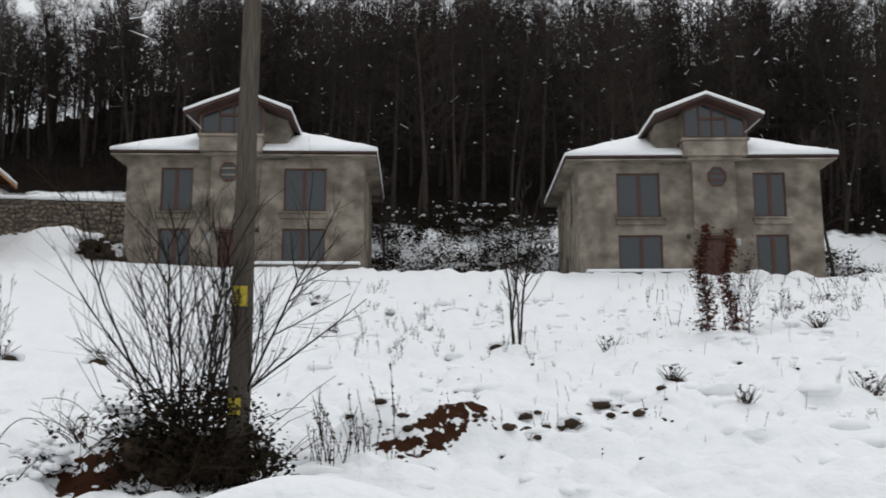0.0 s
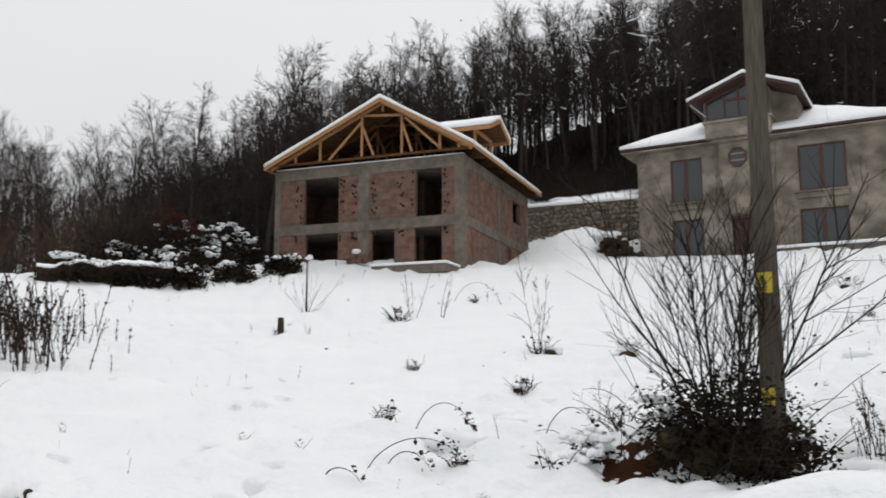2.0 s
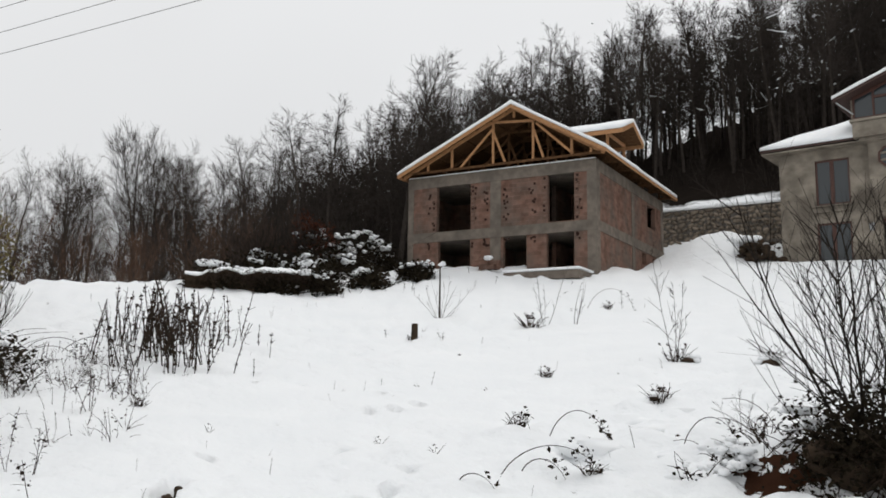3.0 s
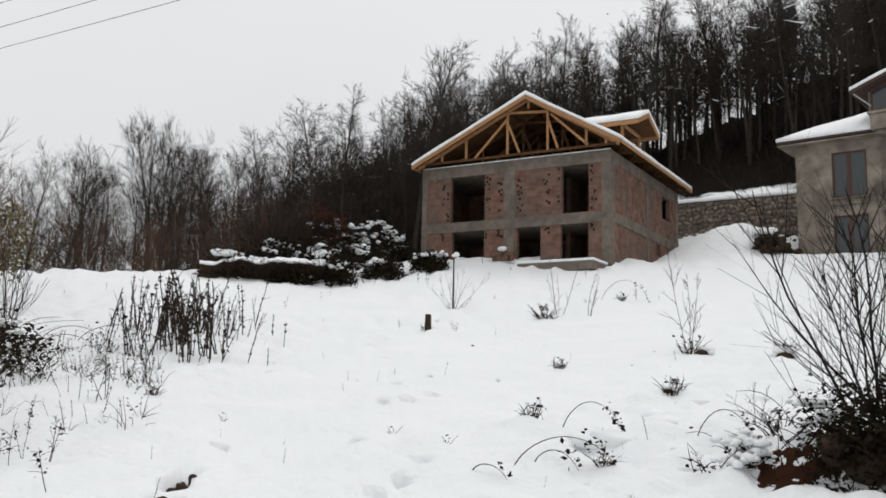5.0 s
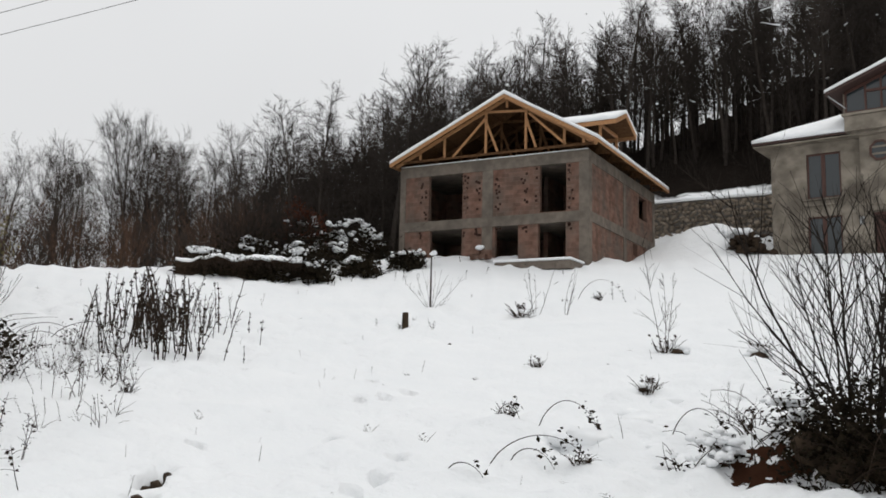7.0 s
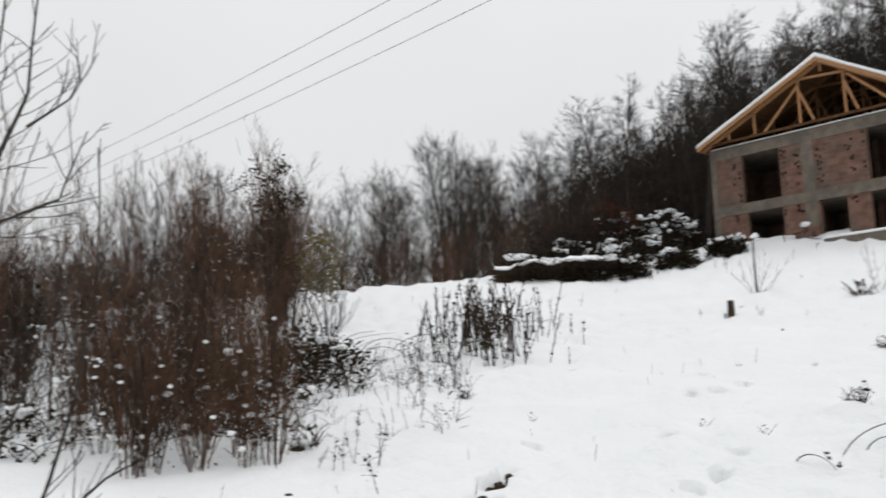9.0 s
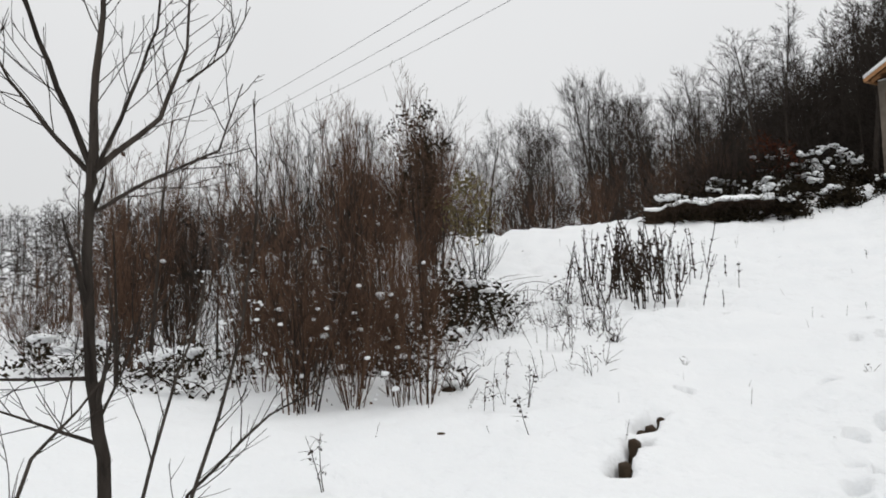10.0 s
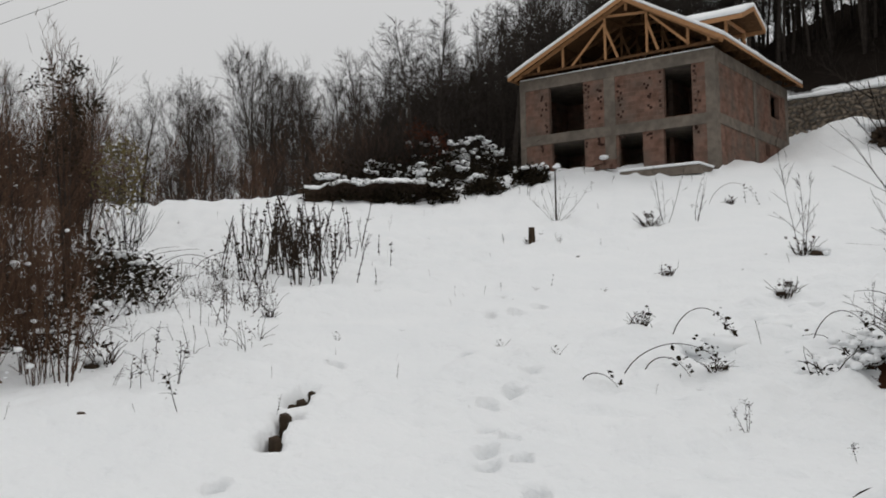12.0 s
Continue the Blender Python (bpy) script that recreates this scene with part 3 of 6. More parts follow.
rendered_house("house", "two-storey unfinished grey rendered house with octagonal window and snowy roof", (6.54, 44.03, EYE + 5.10), -1.0, False, 9.0)


def block_house(origin, yaw):
    """A two-storey shell of clay blocks in a concrete frame under open roof trusses."""
    L, D = 9.57, 10.4
    house = tagged(new("unfinished_house"), "two-storey shell of red clay blocks with open timber trusses", "house")
    house.matrix_world = pose(*origin, 0, 0, yaw)
    fronts = [(-8.0, -6.19, 3.02, 5.22), (-2.32, -1.05, 3.06, 5.22), (-7.9, -6.2, 0.3, 2.55), (-4.51, -3.35, -0.6, 2.57), (-2.38, -1.07, 0.9, 2.57)]
    bm = bmesh.new()
    for a, b, lo, hi in cells(-L + 0.3, -0.45, -1.6, 2.55, fronts) + cells(-L + 0.3, -0.45, 3.02, 5.22, fronts):
        add_box(bm, a, b, 0.03, 0.25, lo, hi)
    weld(bm)
    part("front_wall", bm, BLOCKS, house)
    sides = [(7.6, 9.0, 3.95, 5.1), (6.6, 7.3, 1.9, 2.5), (8.6, 9.4, 1.7, 2.4)]
    for x in (-0.25, -L + 0.03):
        bm = bmesh.new()
        for a, b, lo, hi in cells(0.45, D - 0.4, -1.6, 2.55, sides) + cells(0.45, D - 0.4, 3.02, 5.22, sides):
            add_box(bm, x, x + 0.22, a, b, lo, hi)
        weld(bm)
        part("side_wall", bm, BLOCKS, house)
    bm = bmesh.new()
    for a, b, lo, hi in cells(-L + 0.4, -0.4, -1.6, 5.22, [(-6, -4.6, 3.5, 5)]):
        add_box(bm, a, b, D - 0.25, D - 0.03, lo, hi)
    weld(bm)
    part("back_wall", bm, BLOCKS, house)
    # frame
    for x0, x1, y0, y1 in ((-0.45, 0, 0, 0.45), (-L, -L + 0.3, 0, 0.4), (-0.4, 0, D - 0.4, D), (-L, -L + 0.4, D - 0.4, D), (-5.16, -4.62, 0.0, 0.3), (-0.3, 0.003, 5.0, 5.4)):
        part("column", box(x0, x1, y0, y1, -1.6, 5.20, 0.01), CONCRETE, house)
    part("floor_beam", box(-L - 0.01, 0.01, -0.01, D + 0.01, 2.55, 3.02, 0.015), CONCRETE, house)
    bm = box(-L - 0.01, 0.01, -0.01, 0.35, 5.20, 5.74, 0.015)
    add_box(bm, -L - 0.01, 0.01, D - 0.35, D + 0.01, 5.20, 5.74, 0.015)
    add_box(bm, -0.35, 0.01, 0.35, D - 0.35, 5.20, 5.74, 0.015)
    add_box(bm, -L - 0.01, -L + 0.35, 0.35, D - 0.35, 5.20, 5.74, 0.015)
    part("top_beam", bm, CONCRETE, house)
    part("attic_slab", box(-L + 0.35, -0.35, 0.35, D - 0.35, 5.22, 5.42), CONCRETE, house)
    part("ground_slab", box(-L + 0.3, -0.3, 0.3, D - 0.3, -0.9, -0.6), CONCRETE, house)
    for x in (-6.0, -3.0):
        part("partition", box(x, x + 0.2, 2.2, D - 0.3, -0.6, 5.2), BLOCKS, house)
    part("partition", box(-L + 0.3, -0.3, 4.2, 4.4, -0.6, 5.2), BLOCKS, house)
    # block ends toothed beside the openings; thin dark plates paint the shade in their holes
    rng = random.Random(4)
    hole = mesh_of("hollow_shade", *box_lists(-0.05, 0.05, -0.012, 0.0, -0.055, 0.055), BLOCKHOLE)
    knob = mesh_of("block_end", *box_lists(-0.10, 0.10, -0.02, 0.05, -0.085, 0.085), BLOCKS)
    for a, b, lo, hi in fronts[:2]:
        for x, s in ((a, -1), (b, 1)):
            z = lo + 0.12
            while z < hi - 0.05:
                if rng.random() < 0.75:
                    px = x + s * (0.10 + rng.uniform(0, 0.05))
                    sub("block_end", knob, house, pose(px, 0.03, z))
                    if rng.random() < 0.6:
                        sub("hollow_shade", hole, house, pose(px + s * 0.02, 0.008, z))
                z += 0.21
    for k in range(80):
        x, z = rng.choice(((-5.35, None), (-4.35, None), (-3.05, None), (-6.05, None), (-0.8, None), (-8.3, None)))[0] + rng.uniform(-0.15, 0.15), rng.choice((rng.uniform(3.3, 5.1), rng.uniform(3.3, 5.1), rng.uniform(2.2, 2.5)))
        sub("hollow_shade", hole, house, pose(x, 0.026, z))
    # roof: trusses, rafters, deck, snow
    mid, ez, rz, y0, y1 = -3.82, 5.88, 8.44, -0.65, D + 0.45
    run, eave = {-1: 5.98, 1: 4.46}, {-1: 5.70, 1: 5.86}

    def over(x):
        s = -1 if x < mid else 1
        return rz - (rz - eave[s]) * abs(x - mid) / run[s]

    for i, y in enumerate([-0.30 + 1.75 * k for k in range(7)]):
        truss = tagged(new("truss"), "fresh pine roof truss")
        truss.parent = house
        bars = [((mid - run[-1] + 0.15, eave[-1] + 0.03), (mid, rz)), ((mid + run[1] - 0.15, eave[1]), (mid, rz)), ((mid - run[-1] + 0.55, ez + 0.02), (mid + run[1] - 0.3, ez + 0.02))]
        for dx in (-4.5, -3.2, -1.05, 0.95, 2.8, 3.7):
            bars.append(((mid + dx, ez + 0.05), (mid + dx, over(mid + dx) - 0.05)))
        bars += [((mid - 1.05, over(mid - 0.95) - 0.10), (mid + 0.95, over(mid + 1.05) - 0.10)), ((mid - 2.75, ez + 0.06), (mid - 1.0, over(mid - 1.0) - 0.30)), ((mid - 1.05, 7.45), (mid - 0.45, ez + 0.1)), ((mid + 0.95, 7.4), (mid + 1.45, ez + 0.1)), ((mid + 1.1, over(mid + 1.1) - 0.2), (mid + 2.85, ez + 0.1)), ((mid, rz - 0.45), (mid, rz - 0.05))]
        for k, ((ax, az), (bx, bz)) in enumerate(bars):
            bm = bmesh.new()
            thick = 0.16 if k < 2 else 0.11
            beam(bm, (ax, y, az), (bx, y, bz), 0.06, thick, (0, 0, 1) if abs(ax - bx) > 0.01 else (1, 0, 0))
            # inner trusses and the bottom chord get the pine coloured dark for attic shade
            part("rafter" if k < 2 else "strut", bm, TIMBER if i == 0 and k != 2 else SHADED_PINE, truss)
    bm = bmesh.new()
    for s in (-1, 1):
        slab(bm, [(mid + s * run[s], y0, eave[s] + 0.09), (mid, y0, rz + 0.09), (mid, y1, rz + 0.09), (mid + s * run[s], y1, eave[s] + 0.09)], 0.035)
    deck = part("roof_deck", bm, SHADED_PINE, house, "pine board deck, its colour darkened for shade")
    for s in (-1, 1):
        for y in (y0 - 0.02, y1):
            bm = bmesh.new()
            beam(bm, (mid + s * run[s], y, eave[s] + 0.02), (mid, y, rz + 0.02), 0.03, 0.17)
            part("barge_board", bm, TIMBER, deck)
        bm = bmesh.new()
        beam(bm, (mid + s * (run[s] + 0.01), y0, eave[s] + 0.04), (mid + s * (run[s] + 0.01), y1, eave[s] + 0.04), 0.03, 0.13)
        part("fascia", bm, TIMBER, deck)
    for k in range(8):
        for s in (-1, 1):
            x = mid + s * run[s] * (k + 0.5) / 8
            bm = bmesh.new()
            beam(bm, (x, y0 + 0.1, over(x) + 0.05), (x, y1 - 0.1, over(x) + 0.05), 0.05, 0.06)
            part("batten", bm, SHADED_PINE, deck)
    bm = bmesh.new()
    snow_cover(bm, [[(mid + s * (run[s] + 0.02), y0 - 0.03, eave[s] + 0.13), (mid, y0 - 0.03, rz + 0.13), (mid, y1, rz + 0.13), (mid + s * (run[s] + 0.02), y1, eave[s] + 0.13)] for s in (-1, 1)], 0.19, 3.0)
    part("roof_snow", bm, SNOW, deck, "thick settled snow")
    # gable wall added at the back to keep daylight out of the attic
    bm = bmesh.new()
    prism(bm, [(mid - run[-1] + 0.9, 5.745), (mid + run[1] - 0.9, 5.745), (mid, rz - 0.25)], D - 0.22, D - 0.06)
    part("added_back_gable", bm, BLOCKS, house)
    # cross gable towards the side
    cy, hw, cz, ce, cx = 5.1, 1.65, 8.68, 7.98, 0.12
    bm = bmesh.new()
    for s in (-1, 1):
        slab(bm, [(-3.2, cy + s * hw, ce), (cx, cy + s * hw, ce), (cx, cy, cz), (-3.2, cy, cz)], 0.04)
    cross = part("dormer_deck", bm, SHADED_PINE, house)
    bm = bmesh.new()
    snow_cover(bm, [[(-3.2, cy + s * (hw + 0.02), ce + 0.045), (cx + 0.02, cy + s * (hw + 0.02), ce + 0.045), (cx + 0.02, cy, cz + 0.045), (-3.2, cy, cz + 0.045)] for s in (-1, 1)], 0.2, 8.0)
    part("dormer_snow", bm, SNOW, cross)
    for s in (-1, 1):
        bm = bmesh.new()
        beam(bm, (cx, cy + s * hw, ce - 0.06), (cx, cy, cz - 0.06), 0.04, 0.22)
        part("barge_board", bm, TIMBER, cross)
        bm = bmesh.new()
        beam(bm, (-3.0, cy + s * hw, ce - 0.08), (cx, cy + s * hw, ce - 0.08), 0.04, 0.20)
        part("fascia", bm, TIMBER, cross)
        for x in (cx - 0.9, cx - 2.3):
            bm = bmesh.new()
            beam(bm, (x, cy + s * (hw - 0.4), over(x)), (x, cy + s * (hw - 0.4), ce + 0.05), 0.12, 0.12, (1, 0, 0))
            part("post", bm, TIMBER, cross)
    bm = bmesh.new()
    beam(bm, (cx - 0.9, cy - hw + 0.3, ce - 0.02), (cx - 0.9, cy + hw - 0.3, ce - 0.02), 0.10, 0.14)
    part("tie_beam", bm, TIMBER, cross)
    # snow lying along the beam under the trusses
    bm = box(-L, -0.05, 0.02, 0.30, 5.742, 5.80, 0.02)
    part("ledge_snow", bm, SNOW, house)
    bm = box(-3.7, -0.2, -1.7, 0.0, 0.25, 0.62, 0.03)
    porch = part("porch_slab", bm, CONCRETE, house)
    part("porch_snow", box(-3.75, -0.15, -1.75, -0.01, 0.624, 0.74, 0.05), SNOW, porch)
    return house


def box_lists(x0, x1, y0, y1, z0, z1):
    v = [(x, y, z) for x in (x0, x1) for y in (y0, y1) for z in (z0, z1)]
    return v, [(0, 1, 3, 2), (4, 6, 7, 5), (0, 4, 5, 1), (2, 3, 7, 6), (0, 2, 6, 4), (1, 5, 7, 3)]


block_house((-20.09, 35.51, EYE + 4.9), 10.0)


def block_pile(x, y, z):
    """A low pile of left-over clay blocks under snow."""
    r = random.Random(8)
    pile = tagged(new("block_pile"), "small pile of left-over clay blocks capped with snow", "blocks")
    pile.location = (x, y, z)
    for k in range(9):
        bm = box(-0.2, 0.2, -0.1, 0.1, -0.1, 0.1, 0.01)
        bmesh.ops.transform(bm, verts=bm.verts, matrix=pose(-0.5 + 0.25 * (k % 4) + r.uniform(-.05, .05), r.uniform(-.2, .2), 0.1 + 0.2 * (k // 4) + 0.05, r.uniform(-12, 12), 0, r.uniform(-30, 30)))
        part("block", bm, BLOCKS, pile)
    return pile

# ---- power pole and lines ----
def power_pole():
    pole = tagged(new("power_pole"), "weathered round wooden power pole with two yellow warning plates", "pole")
    x, y = -2.46, 11.75
    base = height(x, y)
    pole.location = (x, y, base)
    verts, faces = [], []
    hts = [-0.6, 0.2, 1.5, 3, 4.5, 6, 7.5, 9.2]
    tube(verts, faces, [Vector((0.004 * h + 0.01 * math.sin(h), 0, h)) for h in hts], [0.150 - 0.0055 * h for h in hts], 18)
    faces.append(tuple(range(len(verts) - 18, len(verts))))
    sub("shaft", mesh_of("shaft", verts, faces, POLEWOOD, True), pole)
    for z, s in ((EYE + 1.33 - base, 1.0), (EYE - 0.02 - base, 0.8)):
        # a plate bent round the shaft
        r = 0.150 - 0.0055 * z + 0.004
        v, f = [], []
        for k in range(9):
            a = radians(-130 + 80 * k / 8 * s)
            for h in (-0.125 * s, 0.125 * s):
                v.append((0.004 * z + r * math.cos(a), r * math.sin(a), z + h))
        for k in range(8):
            f.append((2 * k, 2 * k + 2, 2 * k + 3, 2 * k + 1))
        plate = sub("warning_plate", mesh_of("warning_plate", v, f, SIGN, True), pole, None, "yellow warning plate with black triangle")
        a = radians(-100)
        c = Vector((0.004 * z + (r + 0.004) * math.cos(a), (r + 0.004) * math.sin(a), z))
        t, n = Vector((-math.sin(a), math.cos(a), 0)), Vector((math.cos(a), math.sin(a), 0))
        bm = bmesh.new()
        for p, q in (((-0.055, -0.02), (0, 0.085)), ((0, 0.085), (0.055, -0.02)), ((0.055, -0.02), (-0.055, -0.02))):
            beam(bm, c + t * p[0] * s + Vector((0, 0, p[1] * s)), c + t * q[0] * s + Vector((0, 0, q[1] * s)), 0.016 * s, 0.004, n)
        beam(bm, c + Vector((0, 0, 0.055 * s)), c + Vector((0, 0, 0.0)), 0.016 * s, 0.004, n)
        for z2 in (-0.055, -0.085):
            beam(bm, c + t * -0.06 * s + Vector((0, 0, z2 * s)), c + t * 0.06 * s + Vector((0, 0, z2 * s)), 0.016 * s, 0.004, n)
        part("print", bm, INK, plate)
    arm = bmesh.new()
    add_box(arm, -0.06, 0.06, -0.9, 0.9, 8.6, 8.72, 0.01)
    part("cross_arm", arm, POLEWOOD, pole)
    for k in (-0.8, 0.0, 0.8):
        v, f = [], []
        tube(v, f, [Vector((0.0, k, 8.72 + h)) for h in (0, 0.06, 0.1, 0.16, 0.2)], [0.05, 0.06, 0.035, 0.055, 0.02], 10)
        sub("insulator", mesh_of("insulator", v, f, METAL, True), pole)
    return x, y, base


PX, PY, PZ = power_pole()


def power_line(a, b, sag):
    verts, faces = [], []
    pts = []
    for k in range(49):
        t = k / 48
        p = Vector(a).lerp(Vector(b), t)
        p.z -= sag * 4 * t * (1 - t)
        pts.append(p)
    tube(verts, faces, pts, [0.0065] * 49, 5)
    return tagged(new("power_line", mesh_of("power_line", verts, faces, WIRE)), "thin sagging grey overhead power cable", "cable", "overhead power lines")


for k in (-0.8, 0.0, 0.8):
    power_line((PX, PY + k, PZ + 8.92), (-66, 0.5 + k * 1.1, EYE + 9.0), 0.9)

# ---- plants ----
GOLD = 2.39996


def shoot(V, F, rng, start, way, length, r0, r1, segs, sides, wob=0.12, up=0.15):
    pts, d = [Vector(start)], Vector(way).normalized()
    for k in range(segs):
        d = (d + Vector((rng.uniform(-wob, wob), rng.uniform(-wob, wob), rng.uniform(-wob, wob) + up / segs))).normalized()
        pts.append(pts[-1] + d * (length / segs))
    tube(V, F, pts, [r0 + (r1 - r0) * k / segs for k in range(segs + 1)], sides)
    return pts


def along(pts, s):
    k = min(len(pts) - 2, int(s * (len(pts) - 1)))
    return pts[k].lerp(pts[k + 1], s * (len(pts) - 1) - k), (pts[k + 1] - pts[k]).normalized()


def tilted(rng, d, angle):
    """A way that leaves d by an angle, to a random side."""
    side = d.cross(Vector((rng.gauss(0, 1), rng.gauss(0, 1), rng.gauss(0, 1))))
    side = side.normalized() if side.length > 1e-4 else Vector((1, 0, 0))
    return (d * math.cos(angle) + side * math.sin(angle)).normalized()


def quad_mesh(name, V, F, mat, shade=False):
    V, F = np.asarray(V, np.float32).reshape(-1, 3), np.asarray(F, np.int32).reshape(-1, 4)
    me = bpy.data.meshes.new(name)
    me.vertices.add(len(V))
    me.vertices.foreach_set("co", V.ravel())
    me.loops.add(F.size)
    me.loops.foreach_set("vertex_index", F.ravel())
    me.polygons.add(len(F))
    me.polygons.foreach_set("loop_start", np.arange(0, F.size, 4, dtype=np.int32))
    me.update(calc_edges=True)
    me.validate()
    me.materials.append(mat)
    if shade:
        me.shade_smooth()
    return me


def stamped(shapes, places, rng):
    """Many copies of lists of quads, each at (x, y, z, size), joined."""
    vs, fs, n = [], [], 0
    for x, y, z, s in places:
        V, F = rng.choice(shapes)
        a = rng.uniform(0, 2 * math.pi)
        c, q = math.cos(a), math.sin(a)
        M = np.array([[c, -q, 0], [q, c, 0], [0, 0, 1]]) * s
        vs.append(V @ M.T + np.array([x, y, z]))
        fs.append(F + n)
        n += len(V)
    return np.concatenate(vs), np.concatenate(fs)


def arrays(V, F):
    return np.array([tuple(v) for v in V], float).reshape(-1, 3), np.array(F, int).reshape(-1, 4)


def strip(V, F, rng, p, way, length, w, segs=1, bend=0.12, up=0.0):
    """A hair-thin twig: a narrow strip that tapers to its tip."""
    d = Vector(way).normalized()
    side = d.cross(Vector((rng.gauss(0, 1), rng.gauss(0, 1), rng.gauss(0, 1))))
    side = side.normalized() if side.length > 1e-4 else Vector((1, 0, 0))
    pts, n = [Vector(p)], len(V)
    for k in range(segs):
        d = (d + Vector((rng.gauss(0, bend), rng.gauss(0, bend), rng.gauss(0, bend) + up / segs))).normalized()
        pts.append(pts[-1] + d * (length / segs))
    for k, q in enumerate(pts):
        h = w * (1 - 0.45 * k / segs)
        V.extend((q - side * h, q + side * h))
    for k in range(segs):
        F.append((n + 2 * k, n + 2 * k + 1, n + 2 * k + 3, n + 2 * k + 2))
    return pts


def tree_shape(seed, h, r, crown0, n1, n2, n3, spread, reach, twig=0.012, up=0.35, sides=4):
    """The lists of a bare broadleaf tree: trunk and a rounded crown that ends in fine twigs."""
    rng = random.Random(seed)
    TV, TF, CV, CF = [], [], [], []
    trunk = shoot(TV, TF, rng, (0, 0, -0.4), (rng.uniform(-.05, .05), rng.uniform(-.05, .05), 1), h * 0.9, r, r * 0.14, 9 if sides > 3 else 5, 6 if sides > 3 else 4, 0.06, 0.12)
    for i in range(n1):
        t = crown0 + (0.98 - crown0) * ((i + rng.random()) / n1)
        p, d = along(trunk, t)
        a = GOLD * i + rng.uniform(-0.5, 0.5)
        tilt = spread * (1.1 - 0.5 * t) * rng.uniform(0.7, 1.25)
        way = Vector((math.cos(a) * math.sin(tilt), math.sin(a) * math.sin(tilt), math.cos(tilt)))
        length = reach * h * (1.05 - 0.62 * t) * rng.uniform(0.65, 1.2)
        rb = r * (0.22 - 0.15 * t)
        b = shoot(CV, CF, rng, p, way, length, max(rb, twig), twig * 0.7, 4 if sides > 3 else 2, 3, 0.18, up)
        for j in range(n2):
            s = 0.12 + 0.86 * (j + rng.random()) / n2
            q, e = along(b, s)
            l2 = length * (0.6 - 0.3 * s) * rng.uniform(0.6, 1.3)
            c = strip(CV, CF, rng, q, tilted(rng, e, rng.uniform(0.4, 1.0)), l2, twig, 2 if sides > 3 else 1, 0.14, up)
            for k in range(n3):
                u, g = along(c, rng.uniform(0.15, 1.0))
                strip(CV, CF, rng, u, tilted(rng, g, rng.uniform(0.3, 0.9)), l2 * rng.uniform(0.3, 0.8), twig * 0.8, 1, 0.1, up)
    return TV, TF, CV, CF


def brush_shape(seed, stems, h, lean, n2, r=0.014, n3=2, leaf=0, reach=0.42):
    """The lists of a many-stemmed leafless bush; leaf: withered leaves a stem."""
    rng = random.Random(seed)
    V, F = [], []
    for i in range(stems):
        a = GOLD * i + rng.uniform(-.4, .4)
        tilt = lean * math.sqrt((i + 0.5) / stems) * rng.uniform(0.6, 1.2)
        length = h * rng.uniform(0.6, 1.08)
        way = Vector((math.cos(a) * math.sin(tilt), math.sin(a) * math.sin(tilt), math.cos(tilt)))
        off = Vector((math.cos(a), math.sin(a), 0)) * rng.uniform(0.02, 0.16) * h * 0.3 + Vector((0, 0, -0.12))
        b = shoot(V, F, rng, off, way, length, r * rng.uniform(0.7, 1.2), r * 0.25, 8 if r > 0.018 else 4, 5 if r > 0.018 else 3, 0.12, 0.10)
        for j in range(n2):
            s = rng.uniform(0.2, 0.97)
            q, e = along(b, s)
            l2 = length * (reach - 0.62 * reach * s) * rng.uniform(0.6, 1.4)
            c = (shoot if r > 0.018 else lambda *g: strip(*g[:6], g[6], 2, 0.14, 0.25))(V, F, rng, q, tilted(rng, e, rng.uniform(0.35, 0.75)), l2, r * 0.45, r * 0.2, 2, 3, 0.12, 0.25)
            for k in range(n3):
                u, g = along(c, rng.uniform(0.2, 1.0))
                strip(V, F, rng, u, tilted(rng, g, 0.6), l2 * rng.uniform(0.3, 0.7), r * (0.36 if r < 0.018 else 0.15), 1, 0.1, 0.2)
        for j in range(leaf):
            q, e = along(b, rng.uniform(0.1, 0.95))
            add_leaf(V, F, rng, q + Vector((rng.gauss(0, .18), rng.gauss(0, .18), rng.gauss(0, .1))) * h * 0.3, rng.uniform(0.03, 0.07))
    return V, F


def add_leaf(V, F, rng, p, size):
    a = Vector((rng.gauss(0, 1), rng.gauss(0, 1), rng.gauss(0, 0.6))).normalized()
    b = a.cross(Vector((rng.gauss(0, 1), rng.gauss(0, 1), rng.gauss(0, 1)))).normalized() * 0.6
    n = len(V)
    fold = a.cross(b) * 0.25
    V.extend([p - a * size, p + b * size + fold * size, p + a * size, p - b * size + fold * size])
    F.append((n, n + 1, n + 2, n + 3))


